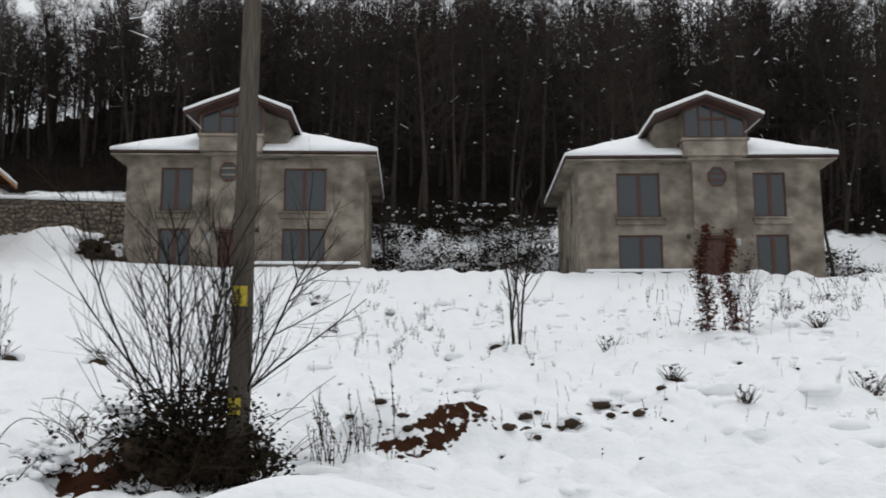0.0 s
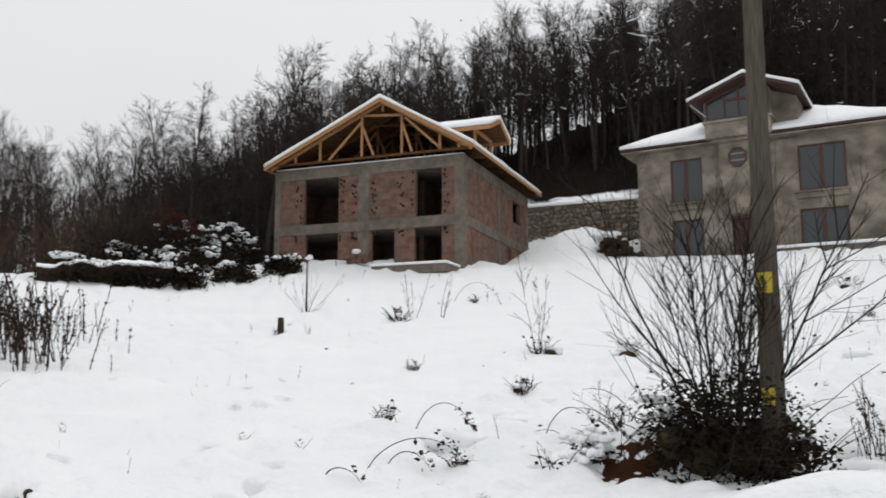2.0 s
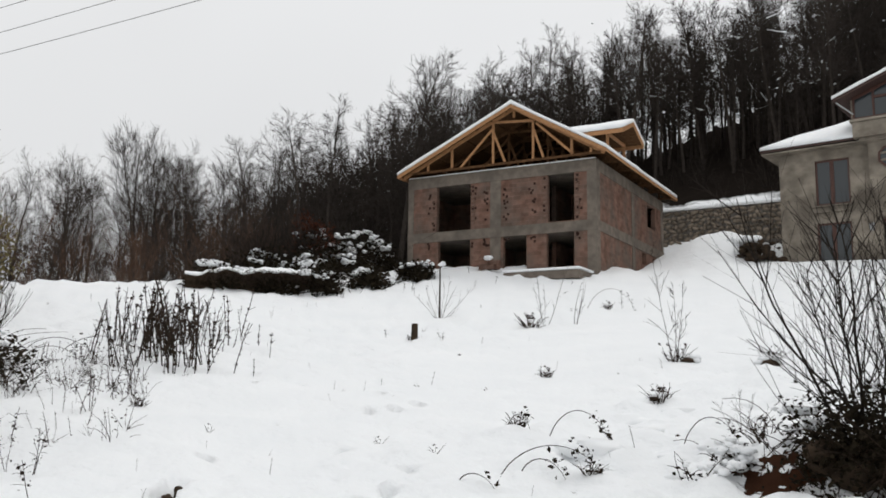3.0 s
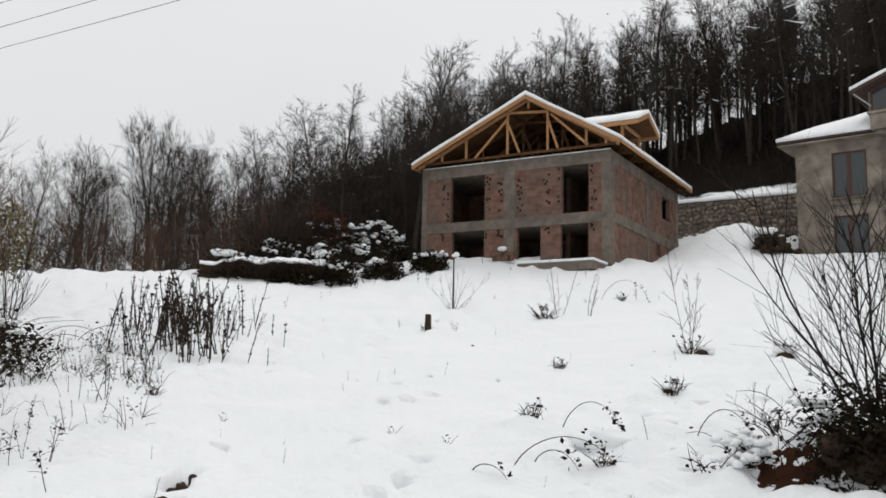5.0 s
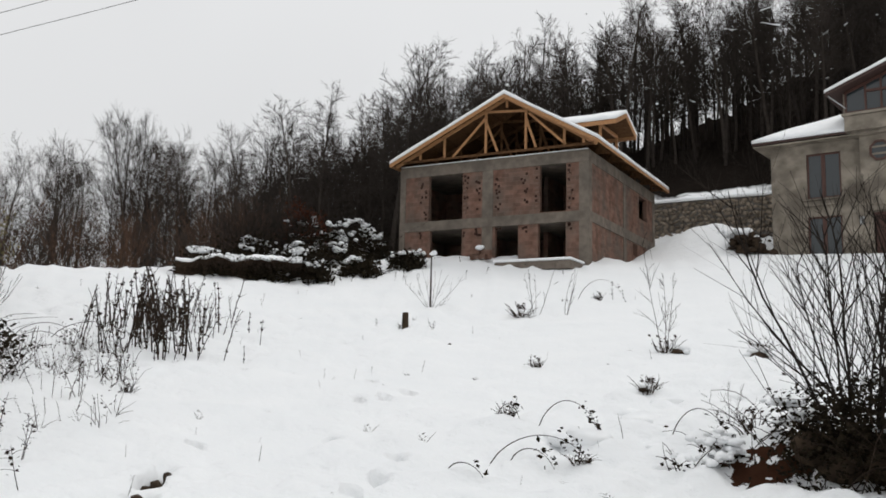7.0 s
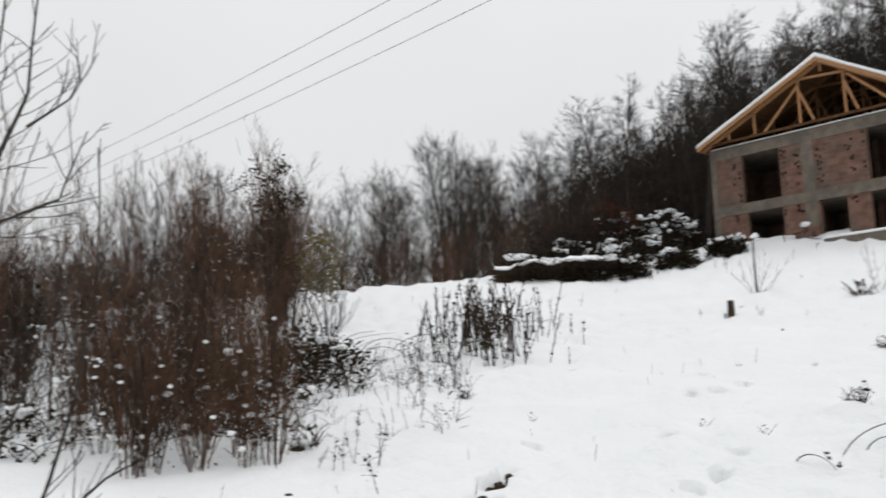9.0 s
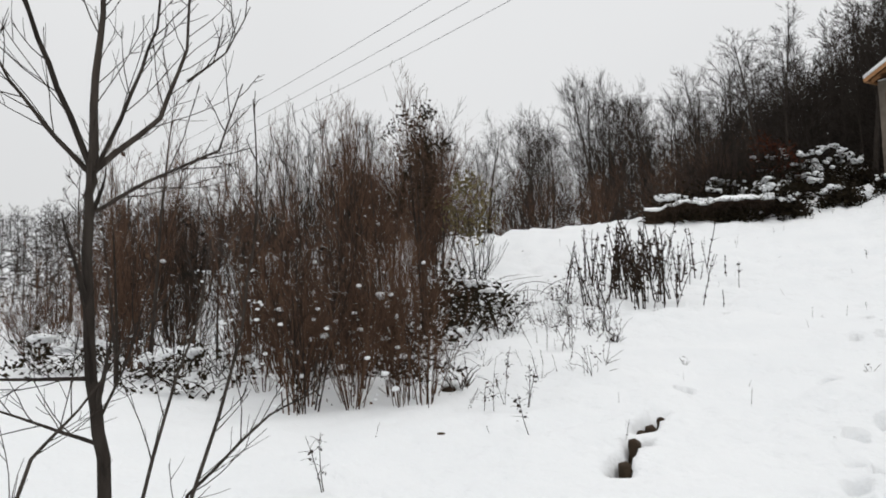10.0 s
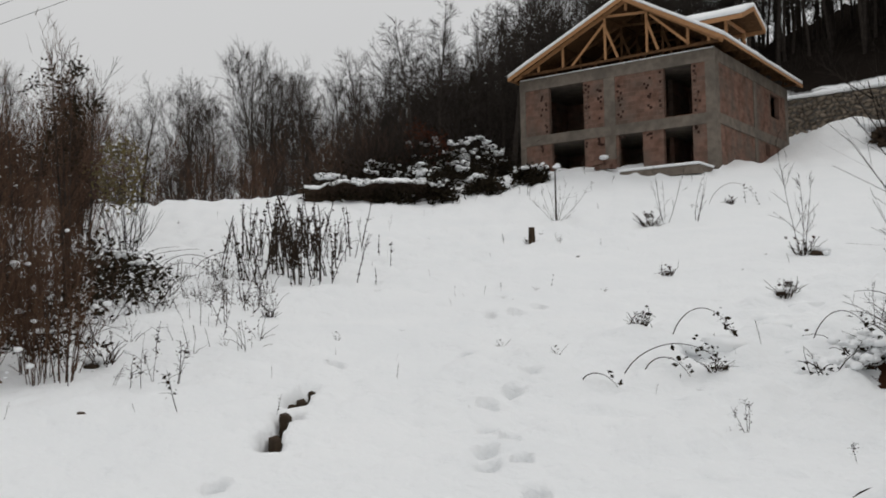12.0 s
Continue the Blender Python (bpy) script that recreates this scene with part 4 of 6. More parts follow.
def blob_shape(seed, flat=0.6):
    """A small lump, a rounded cube of quads."""
    rng = random.Random(seed)
    V, F = [], []
    o = Vector((rng.uniform(0, 50), rng.uniform(0, 50), rng.uniform(0, 50)))
    for axis in range(3):
        for sgn in (-1, 1):
            n = len(V)
            for i in range(3):
                for j in range(3):
                    c = [0, 0, 0]
                    c[axis] = sgn
                    c[(axis + 1) % 3] = -1 + i
                    c[(axis + 2) % 3] = (-1 + j) * sgn
                    p = Vector(c).normalized()
                    p = p * (1 + 0.45 * noise.noise(p * 1.4 + o))
                    V.append(Vector((p.x, p.y, p.z * flat)))
            for i in range(2):
                for j in range(2):
                    F.append((n + i * 3 + j, n + i * 3 + 3 + j, n + i * 3 + 4 + j, n + i * 3 + 1 + j))
    # join the six sides
    seen, keep, index = {}, [], []
    for v in V:
        key = (round(v.x, 4), round(v.y, 4), round(v.z, 4))
        if key not in seen:
            seen[key] = len(keep)
            keep.append(v)
        index.append(seen[key])
    return keep, [tuple(index[i] for i in f) for f in F]


LUMPS = [arrays(*blob_shape(k, 0.62)) for k in range(6)]


def stuff(name, V, F, mat, label, category, shade=False):
    return tagged(new(name, quad_mesh(name, V, F, mat, shade)), label, category, kind="stuff")


def plant(name, parts, x, y, size, turn, label, category, group="", lean=0.0, sink=0.0):
    """A plant as a thing: an Empty on the ground with meshes shared between alike plants."""
    thing = tagged(new(name), label, category, group)
    thing.matrix_world = pose(x, y, height(x, y) - sink, lean, 0, turn) @ Matrix.Diagonal((size, size, size, 1))
    for pname, me in parts:
        ob = sub(pname, me, thing)
        if pname in ("branchwork", "foliage", "turf", "soil"):
            tagged(ob, kind="stuff")
    return thing


# the hillside wood: nearest trees singly, the depth of it joined
rng = random.Random(11)


def one_mesh(TV, TF, CV, CF):
    n = len(TV)
    return arrays(TV + CV, TF + [tuple(i + n for i in f) for f in CF])


FOREST = []
for k in range(8):
    TV, TF, CV, CF = tree_shape(100 + k, 15.0 + 0.6 * (k % 4), 0.17 + 0.02 * (k % 3), 0.28 + 0.08 * (k % 3), 27, 10, 5, 1.05, 0.24, 0.0145, 0.12)
    FOREST.append((("trunk", quad_mesh("trunk", *arrays(TV, TF), BARK, True)), ("crown", quad_mesh("crown", *arrays(CV, CF), BARK))))
SPREADING = []
for k in range(4):
    TV, TF, CV, CF = tree_shape(200 + k, 11.5, 0.15, 0.22 + 0.06 * (k % 2), 25, 10, 7, 0.85, 0.36, 0.0095, 0.26)
    SPREADING.append((("trunk", quad_mesh("trunk", *arrays(TV, TF), BARK, True)), ("crown", quad_mesh("crown", *arrays(CV, CF), BARK))))
LIGHT = [one_mesh(*tree_shape(300 + k, 15.5, 0.17, 0.24, 17, 6, 5, 1.12, 0.27, 0.019, 0.10, 3)) for k in range(7)]
FAR = [one_mesh(*tree_shape(340 + k, 14.5, 0.2, 0.2, 14, 5, 3, 1.1, 0.30, 0.04, 0.12, 3)) for k in range(5)]

EDGE_SPOTS = []


def stature(x, y):
    """The wood is lower where it runs down towards the valley."""
    b = math.degrees(math.atan2(-x, y))
    return 1.0 - 0.20 * smooth(8, 22, b) * (1 - 0.6 * smooth(25, 36, b))


def wood_edge(x):
    """How far up the near edge of the wood stands."""
    return 63.0 + (0.0 if x > -30 else -0.62 * min(26, -x - 30)) + 1.5 * math.sin(x * 0.4)


count = 0
while count < 170:
    x = rng.uniform(-64, 40) if rng.random() < 0.6 else rng.uniform(-64, -18)
    y = wood_edge(x) + 14 * rng.random() ** 1.2
    if any((x - a) ** 2 + (y - b) ** 2 < 2.6 for a, b in EDGE_SPOTS):
        continue
    EDGE_SPOTS.append((x, y))
    s = rng.uniform(0.8, 1.2) * stature(x, y) * (1 - 0.1 * smooth(-40, -60, x))
    plant("forest_tree", FOREST[count % 8], x, y, s, rng.uniform(0, 360), "tall bare grey-brown broadleaf tree at the wood's edge", "tree", "hillside wood")
    count += 1
plant("forest_tree", FOREST[5], -39.0, 43.6, 1.12, 20, "tallest bare tree at the wood's edge, with a narrow crown", "tree", "hillside wood")
for k in range(14):
    a, d = radians(36.5 + 0.85 * k + rng.uniform(-0.4, 0.4)), rng.uniform(60, 68)
    plant("forest_tree", FOREST[k % 8], -d * math.sin(a), d * math.cos(a), rng.uniform(0.92, 1.08) - 0.012 * k, 47 * k, "tall bare grey-brown broadleaf tree at the wood's edge", "tree", "hillside wood")
places = []
for k in range(290):
    a = radians(rng.uniform(-31, 50))
    d = 72 + 50 * rng.random() ** 1.2
    x, y = -d * math.sin(a), d * math.cos(a)
    places.append((x, y, height(x, y) - 0.3, rng.uniform(0.75, 1.18) * stature(x, y)))
for k in range(150):
    a, d = radians(rng.uniform(33, 57)), rng.uniform(62, 92)
    x, y = -d * math.sin(a), d * math.cos(a)
    places.append((x, y, height(x, y) - 0.3, rng.uniform(0.52, 0.8)))
V, F = stamped(LIGHT, places, rng)
places = []
for k in range(110):
    a, d = radians(rng.uniform(10, 50)), rng.uniform(76, 105)
    x, y = -d * math.sin(a), d * math.cos(a)
    places.append((x, y, height(x, y) - 0.4, rng.uniform(0.85, 1.1) * stature(x, y)))
for k in range(280):
    a, d = radians(rng.uniform(-31, 16)), 95 + 85 * rng.random()
    x, y = -d * math.sin(a), d * math.cos(a)
    places.append((x, y, height(x, y) - 0.4, rng.uniform(0.9, 1.25)))
for k in range(100):
    a, d = radians(rng.uniform(-30, 46)), rng.uniform(66, 115)
    x, y = -d * math.sin(a), d * math.cos(a)
    places.append((x, y, height(x, y) - 2.4, rng.uniform(0.35, 0.6)))
V2, F2 = stamped(FAR, places, rng)
V, F = np.concatenate([V, V2]), np.concatenate([F, F2 + len(V)])
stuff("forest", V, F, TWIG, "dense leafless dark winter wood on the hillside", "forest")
# snow lying along boughs of the wood
V, F = [], []
for k in range(260):
    x, y = rng.choice(EDGE_SPOTS)
    p = Vector((x + rng.gauss(0, 1.4), y + rng.gauss(0, 1.2) - 0.8, height(x, y) + rng.uniform(3.5, 13)))
    a, l = rng.uniform(0, 6.28), rng.uniform(0.25, 1.3) * rng.random() + 0.15
    shoot(V, F, rng, p, (math.cos(a), math.sin(a) * 0.4, rng.uniform(-0.6, 0.6)), l, rng.uniform(0.02, 0.05), 0.012, 4, 4, 0.22, 0.0)
stuff("bough_snow", *arrays(V, F), SNOW, "thin lines of snow lying along the boughs", "snow", True)

# trees beyond the crest of the field, towards the valley
spots = [(-41, 33.5, 1.05), (-44.5, 34, 1.0), (-47, 30, 1.15), (-48.5, 33, 1.12), (-50, 26.5, 1.0), (-53, 29, 1.1), (-45, 28, 0.8), (-52, 21, 1.05), (-55, 24, 0.95), (-42, 24, 0.75), (-58, 18, 1.0), (-50, 16.5, 0.9), (-56, 31, 1.1), (-60, 35, 1.15), (-63, 28, 1.1), (-46, 38, 1.0), (-52, 38, 1.1), (-57, 41, 1.15), (-62, 22, 1.0), (-66, 33, 1.2), (-39.5, 19.5, 0.7), (-44, 13.5, 0.75)]
for k, (x, y, s) in enumerate(spots):
    plant("bare_tree", SPREADING[k % 4], x, y, s * rng.uniform(0.72, 0.9), rng.uniform(0, 360), "bare spreading broadleaf tree beyond the field's crest", "tree", "valley trees")
for x, y, s, turn in ((-41.5, 27.0, 0.84, 41), (-42.6, 28.6, 0.8, 202), (-39.9, 29.4, 0.66, 123)):
    plant("bare_tree", SPREADING[int(turn) % 4], x, y, s, turn, "tall bare tree with a fan of upswept branches", "tree", "valley trees")
places = []
for k in range(250):
    a, r = radians(rng.uniform(78, 99)), rng.uniform(150, 420)
    x, y = -r * math.sin(a), r * math.cos(a)
    places.append((x, y, height(x, y) - 0.5, rng.uniform(0.6, 0.95)))
for k in range(90):
    x, y = rng.uniform(-150, -64), rng.uniform(2, 60)
    places.append((x, y, height(x, y) - 0.4, rng.uniform(0.5, 0.8)))
V, F = stamped(FAR, places, rng)
stuff("distant_wood", V, F, BARK, "far leafless wood along the valley", "forest")

# brushwood thicket in the hollow beside the field
BRUSH = [arrays(*brush_shape(400 + k, 12, 3.5, 0.5, 8, 0.013, 3, 3)) for k in range(5)]
BRUSH += [arrays(*brush_shape(410 + k, 9, 4.0, 0.2, 9, 0.016, 3, 2, 0.24)) for k in range(5)]
places = []
while len(places) < 92:
    a, r = rng.uniform(66.5, 86), 13.0 + 24 * rng.random() ** 1.1
    x, y = -r * math.sin(radians(a)), r * math.cos(radians(a))
    if a > 80 and r < 17:
        continue
    if a < 73.5:
        r = rng.uniform(28, 37)
        x, y = -r * math.sin(radians(a)), r * math.cos(radians(a))
    places.append((x, y, height(x, y) - 0.1, rng.choice((0.4, 0.6, 0.75, 0.85, 0.95, 1.15)) * rng.uniform(0.85, 1.15) * (0.8 + 0.35 * smooth(13, 26, r))))
for k in range(16):
    a, r = rng.uniform(66, 74), rng.uniform(16, 28)
    x, y = -r * math.sin(radians(a)), r * math.cos(radians(a))
    places.append((x, y, height(x, y) - 0.1, rng.uniform(0.4, 0.75)))
for k in range(26):
    a, r = rng.uniform(67.3, 76), rng.uniform(12.4, 17)
    x, y = -r * math.sin(radians(a)), r * math.cos(radians(a))
    places.append((x, y, height(x, y) - 0.1, rng.uniform(0.4, 0.75)))
V, F = stamped(BRUSH, places[::3], rng)
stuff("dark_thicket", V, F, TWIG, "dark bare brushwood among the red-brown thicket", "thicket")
rest = [p for k, p in enumerate(places) if k % 3]
V, F = stamped(BRUSH, rest, rng)
stuff("thicket", V, F, REDTWIG, "dense red-brown leafless brushwood thicket with snow in it", "thicket")
low = []
for k in range(30):
    a, r = rng.uniform(67, 84), rng.uniform(12.8, 18.5)
    x, y = -r * math.sin(radians(a)), r * math.cos(radians(a))
    if not (a < 68.5 and r < 16.5 or a > 79 and r < 15):
        low.append((x, y, height(x, y) - 0.08, rng.uniform(0.28, 0.5)))
V, F = stamped(BRUSH, low, rng)
stuff("low_brush", V, F, REDTWIG, "low tangled brush along the foot of the thicket", "thicket")
TWIGSPOTS = [(x, y, z, s) for x, y, z, s in places]
places = []
SCRUB = [arrays(*brush_shape(430 + k, 11, 3.4, 0.6, 7, 0.0175, 2, 9, 0.5)) for k in range(5)]
for k in range(85):
    x, y = rng.uniform(-49, -33), rng.uniform(9, 40)
    if math.degrees(math.atan2(-x, y)) < 44 or (y > 26 and x > -36) or x > -35:
        continue
    places.append((x, y, height(x, y) - 0.1, rng.choice((0.6, 0.8, 1.0, 1.3)) * rng.uniform(0.85, 1.15)))
for k in range(22):
    a, r = radians(rng.uniform(48, 64)), rng.uniform(40.5, 47)
    x, y = -r * math.sin(a), r * math.cos(a)
    places.append((x, y, height(x, y) - 0.1, rng.uniform(0.7, 1.15)))
for k in range(30):
    a, r = rng.uniform(84, 95), rng.uniform(20, 60)
    x, y = -r * math.sin(radians(a)), r * math.cos(radians(a))
    places.append((x, y, height(x, y) - 0.1, rng.uniform(0.3, 0.7)))
V, F = stamped(SCRUB, places[::2], rng)
stuff("grey_scrub", V, F, BARK, "grey-brown scrub behind the crest of the field", "scrub")
V, F = stamped(SCRUB, places[1::2], rng)
stuff("scrub", V, F, REDTWIG, "red-brown scrub behind the crest of the field", "scrub")
# saplings that stand above the thicket
WAND = []
for k in range(3):
    TV, TF, CV, CF = tree_shape(500 + k, 6.0, 0.045, 0.3, 14, 4, 3, 0.5, 0.3, 0.005, 0.5, 3)
    WAND.append((("stem", quad_mesh("stem", *arrays(TV, TF), BARK, True)), ("crown", quad_mesh("crown", *arrays(CV, CF), REDTWIG))))
for k in range(40):
    a, r = rng.uniform(66, 86), rng.uniform(15, 32)
    x, y = -r * math.sin(radians(a)), r * math.cos(radians(a))
    plant("sapling", WAND[k % 3], x, y, rng.uniform(0.6, 0.98), rng.uniform(0, 360), "slender bare sapling rising from the thicket", "sapling", "thicket saplings")
# shrubs along the wood's foot and between the houses
SHRUB = [arrays(*brush_shape(600 + k, 11, 2.6, 0.8, 6, 0.016, 2, 2)) for k in range(5)]
places = []
for k in range(18):
    y = rng.uniform(24, 36)
    x = -30.8 - 0.06 * (y - 24) + rng.uniform(-1.2, 1.0)
    places.append((x, y, height(x, y) + 0.3, rng.uniform(0.7, 1.1)))
for k in range(100):
    x = rng.uniform(-30, 36) if k % 3 else rng.uniform(-6, 9)
    y = rng.uniform(52.5, 63)
    if x < -13:
        y += 2.5
    places.append((x, y, height(x, y) - 0.1, rng.uniform(0.5, 1.25)))
V, F = stamped(SHRUB, places, rng)
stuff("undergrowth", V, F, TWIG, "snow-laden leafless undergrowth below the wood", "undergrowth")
caps = [(x + rng.gauss(0, .8) * s, y + rng.gauss(0, .8) * s, z + s * rng.uniform(0.3, 2.0), rng.uniform(0.03, 0.13)) for x, y, z, s in places if x > -12 for _ in range(6)]
caps += [(x + rng.gauss(0, .5), y + rng.gauss(0, .5), z + s * rng.uniform(0.3, 2.6), rng.uniform(0.015, 0.07) * rng.random() + 0.012) for x, y, z, s in TWIGSPOTS for _ in range(5)]
for x, y in EDGE_SPOTS:
    for _ in range(2):
        caps.append((x + rng.gauss(0, 1.6), y + rng.gauss(0, 1.6), height(x, y) + rng.uniform(3, 14), rng.uniform(0.03, 0.11)))
for k in range(110):
    x, y, z, s = rng.choice(TWIGSPOTS)
    p = (x + rng.gauss(0, .5), y + rng.gauss(0, .5), z + s * rng.uniform(0.5, 2.7))
    for _ in range(rng.randint(2, 6)):
        caps.append((p[0] + rng.gauss(0, .07), p[1] + rng.gauss(0, .07), p[2] + rng.gauss(0, .06), rng.uniform(0.01, 0.036)))
V, F = stamped(LUMPS, caps, rng)
stuff("snow_on_twigs", V, F, SNOW, "small clumps of snow caught in twigs", "snow", True)

# ---- the near bare tree beside the road ----
def near_tree():
    r = random.Random(21)
    az = radians(86)
    right, away = Vector((math.cos(az), math.sin(az), 0)), Vector((-math.sin(az), math.cos(az), 0))
    foot = away * 6.0
    base = height(foot.x, foot.y)
    tree = tagged(new("young_tree"), "young bare tree with long upswept branches beside the road", "tree")
    tree.location = (foot.x, foot.y, base)

    def spot(u, z, depth=0.0):
        return right * u + away * depth + Vector((0, 0, EYE + z - base))

    def limb(name, pts, r0, r1, twigs, deep, reach=0.5):
        V, F = [], []
        path = []
        for k in range(len(pts) - 1):
            for j in range(3):
                t = j / 3
                path.append(Vector((pts[k][0] + (pts[k + 1][0] - pts[k][0]) * t, pts[k][1] + (pts[k + 1][1] - pts[k][1]) * t, 0)))
        path.append(Vector((*pts[-1], 0)))
        n = len(path)
        pts3 = [spot(p.x + r.uniform(-.012, .012), p.y, deep * k / n) for k, p in enumerate(path)]
        tube(V, F, pts3, [r0 + (r1 - r0) * k / (n - 1) for k in range(n)], 7)
        twigs = round(twigs * 1.6)
        for k in range(twigs):
            s = 0.15 + 0.83 * (k + r.random()) / twigs
            q, e = along(pts3, s)
            l = reach * r.uniform(0.5, 1.5) * (1.2 - 0.5 * s)
            c = shoot(V, F, r, q, tilted(r, e, r.uniform(0.45, 0.8)), l, max(0.004, r1 * 0.8), 0.0022, 5, 4, 0.12, 0.35)
            for _ in range(2):
                u, g = along(c, r.uniform(0.3, 0.9))
                shoot(V, F, r, u, tilted(r, g, 0.6), l * r.uniform(0.25, 0.5), 0.003, 0.0015, 3, 3, 0.12, 0.3)
        sub(name, quad_mesh(name, *arrays(V, F), BARK, True), tree)

    limb("trunk", [(-0.02, -1.75), (-0.03, -0.64), (-0.11, -0.18), (-0.12, 0.42), (-0.12, 0.86), (-0.10, 1.07)], 0.045, 0.026, 5, 0.0)
    limb("leader", [(-0.10, 1.07), (-0.08, 1.67), (-0.05, 2.07), (-0.05, 2.6), (-0.02, 3.3)], 0.030, 0.006, 9, 0.1)
    limb("branch", [(-0.10, 1.07), (-0.30, 1.55), (-0.45, 1.96), (-0.56, 2.27), (-0.75, 2.9)], 0.022, 0.005, 7, -0.4)
    limb("branch", [(-0.12, 1.05), (-0.39, 1.37), (-0.58, 1.67), (-0.9, 2.3)], 0.018, 0.004, 6, 0.4)
    limb("branch", [(-0.10, 1.07), (0.29, 1.45), (0.48, 1.96), (0.55, 2.9)], 0.022, 0.005, 9, 0.5, 0.6)
    limb("branch", [(-0.11, 1.02), (0.12, 1.54), (0.27, 1.91), (0.34, 2.8)], 0.016, 0.004, 7, -0.4)
    limb("branch", [(-0.12, 0.81), (0.22, 1.03), (0.66, 1.26), (0.84, 1.74)], 0.014, 0.004, 7, 0.3)
    limb("branch", [(0.46, 1.66), (0.70, 1.89), (0.87, 2.24)], 0.009, 0.003, 3, 0.2)
    limb("branch", [(-0.12, -0.17), (-0.43, -0.16), (-0.9, -0.14)], 0.014, 0.005, 4, -0.2)
    limb("branch", [(-0.06, -0.56), (-0.34, -0.45), (-0.8, -0.28)], 0.014, 0.005, 4, 0.3)
    limb("branch", [(-0.06, -0.40), (0.11, -0.05), (0.21, 0.28)], 0.010, 0.003, 4, 0.2)
    for name, pts in (("sucker", [(0.02, -1.7), (0.24, -0.66), (0.49, 0.10), (0.62, 0.69)]), ("sucker", [(0.15, -1.72), (0.55, -0.69), (0.79, 0.09), (0.90, 0.90), (0.89, 1.60)]), ("sucker", [(-0.8, -1.7), (-0.42, -0.61), (-0.16, -0.34), (0.16, 0.15)]), ("sucker", [(0.2, -1.7), (0.45, -0.9), (0.95, -0.45), (1.3, -0.3)])):
        limb(name, pts, 0.015, 0.004, 7, r.uniform(-0.5, 0.3), 0.45)
    return tree


near_tree()


# ---- plants and bits on the field ----
def bramble(name, x, y, rx, ry, h, leaves, size, lumps, mat, label, canes=14, seed=1, capped=0.0, turn=0.0):
    """A low tangle: canes, many small leaves and snow lying on it."""
    r = random.Random(seed)
    thing = tagged(new(name), label, "shrub")
    thing.location = (x, y, height(x, y))
    c, q = math.cos(radians(turn)), math.sin(radians(turn))

    def inside(top=False):
        while True:
            a, b, k = r.uniform(-1, 1), r.uniform(-1, 1), r.random()
            e = a * a + b * b + k * k * 0.9
            if (0.55 if top else 0.12) < e < 1:
                break
        px, py = a * rx, b * ry
        wx, wy = px * c - py * q, px * q + py * c
        gz = height(x + wx, y + wy) - thing.location.z
        return Vector((wx, wy, gz + k * h * (0.75 + 0.35 * noise.noise((a * 2.2 + seed, b * 2.2, 0)))))

    V, F = [], []
    hubs = [inside(k % 2 == 0) for k in range(max(7, leaves // 40))]
    spread = 0.066 * (rx + ry + h)
    for k in range(leaves):
        hub = r.choice(hubs)
        p = hub + Vector((r.gauss(0, spread), r.gauss(0, spread), r.gauss(0, spread * 0.8)))
        p.z = max(p.z, height(x + p.x, y + p.y) - thing.location.z + 0.02)
        add_leaf(V, F, r, p, size * r.uniform(0.5, 1.45))
    tagged(sub("foliage", quad_mesh("foliage", *arrays(V, F), mat), thing), kind="stuff")
    V, F = [], []
    for k in range(canes):
        p = inside()
        p.z = height(x + p.x, y + p.y) - thing.location.z
        a = r.uniform(0, 6.28)
        shoot(V, F, r, p, (math.cos(a) * 0.8, math.sin(a) * 0.8, 1.1), h * r.uniform(0.8, 1.7), 0.008, 0.003, 6, 4, 0.18, -0.9)
    tagged(sub("cane_tangle", quad_mesh("cane_tangle", *arrays(V, F), STEM), thing), kind="stuff")
    if lumps:
        tops = []
        for k in range(max(2, lumps // (9 if capped else 7))):
            p = max((r.choice(hubs) for _ in range(3 if capped else 2)), key=lambda q: q.z) + Vector((0, 0, spread * 0.9))
            wide = size * r.uniform(1.0, 2.8) * (1.4 if capped else 1.0)
            for _ in range(r.randint(6, 14)):
                b = r.uniform(0.5, 1.3)
                tops.append((p.x + r.gauss(0, wide), p.y + r.gauss(0, wide), p.z + r.gauss(0, 0.25 * wide), size * b * (1.7 if capped else 1.0)))
        V, F = stamped(LUMPS, tops, r)
        tagged(sub("snow_cover", quad_mesh("snow_cover", V, F, SNOW, True), thing, None, "white snow lying on the leaves"), kind="stuff")
    return thing


# the bush at the foot of the pole
V, F = brush_shape(74, 12, 4.2, 0.54, 12, 0.025, 7, 0, 0.46)
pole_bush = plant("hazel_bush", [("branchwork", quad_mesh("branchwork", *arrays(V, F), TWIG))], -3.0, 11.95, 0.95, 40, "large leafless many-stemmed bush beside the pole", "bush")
rr = random.Random(5)
V, F = [], []
limbs = [(0.15, -0.1, 0.7, (1.0, 0.1, 0.62), 2.6), (-0.2, 0.0, 0.7, (-0.8, 0.1, 0.75), 2.4)]
for x0, y0, z0, way, l in limbs:
    b = shoot(V, F, rr, (x0, y0, z0), way, l, 0.022, 0.006, 8, 5, 0.06, 0.1)
    for k in range(9):
        q, e = along(b, 0.2 + 0.08 * k)
        shoot(V, F, rr, q, tilted(rr, e, 0.6), 0.6, 0.006, 0.002, 4, 3, 0.12, 0.2)
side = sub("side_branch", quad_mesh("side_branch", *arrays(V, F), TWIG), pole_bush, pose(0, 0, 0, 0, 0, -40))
bramble("bramble", -2.95, 11.7, 0.9, 0.5, 1.4, 5200, 0.036, 40, LEAF, "dark green-brown bramble tangle with snow at the pole's foot", 30, 2)
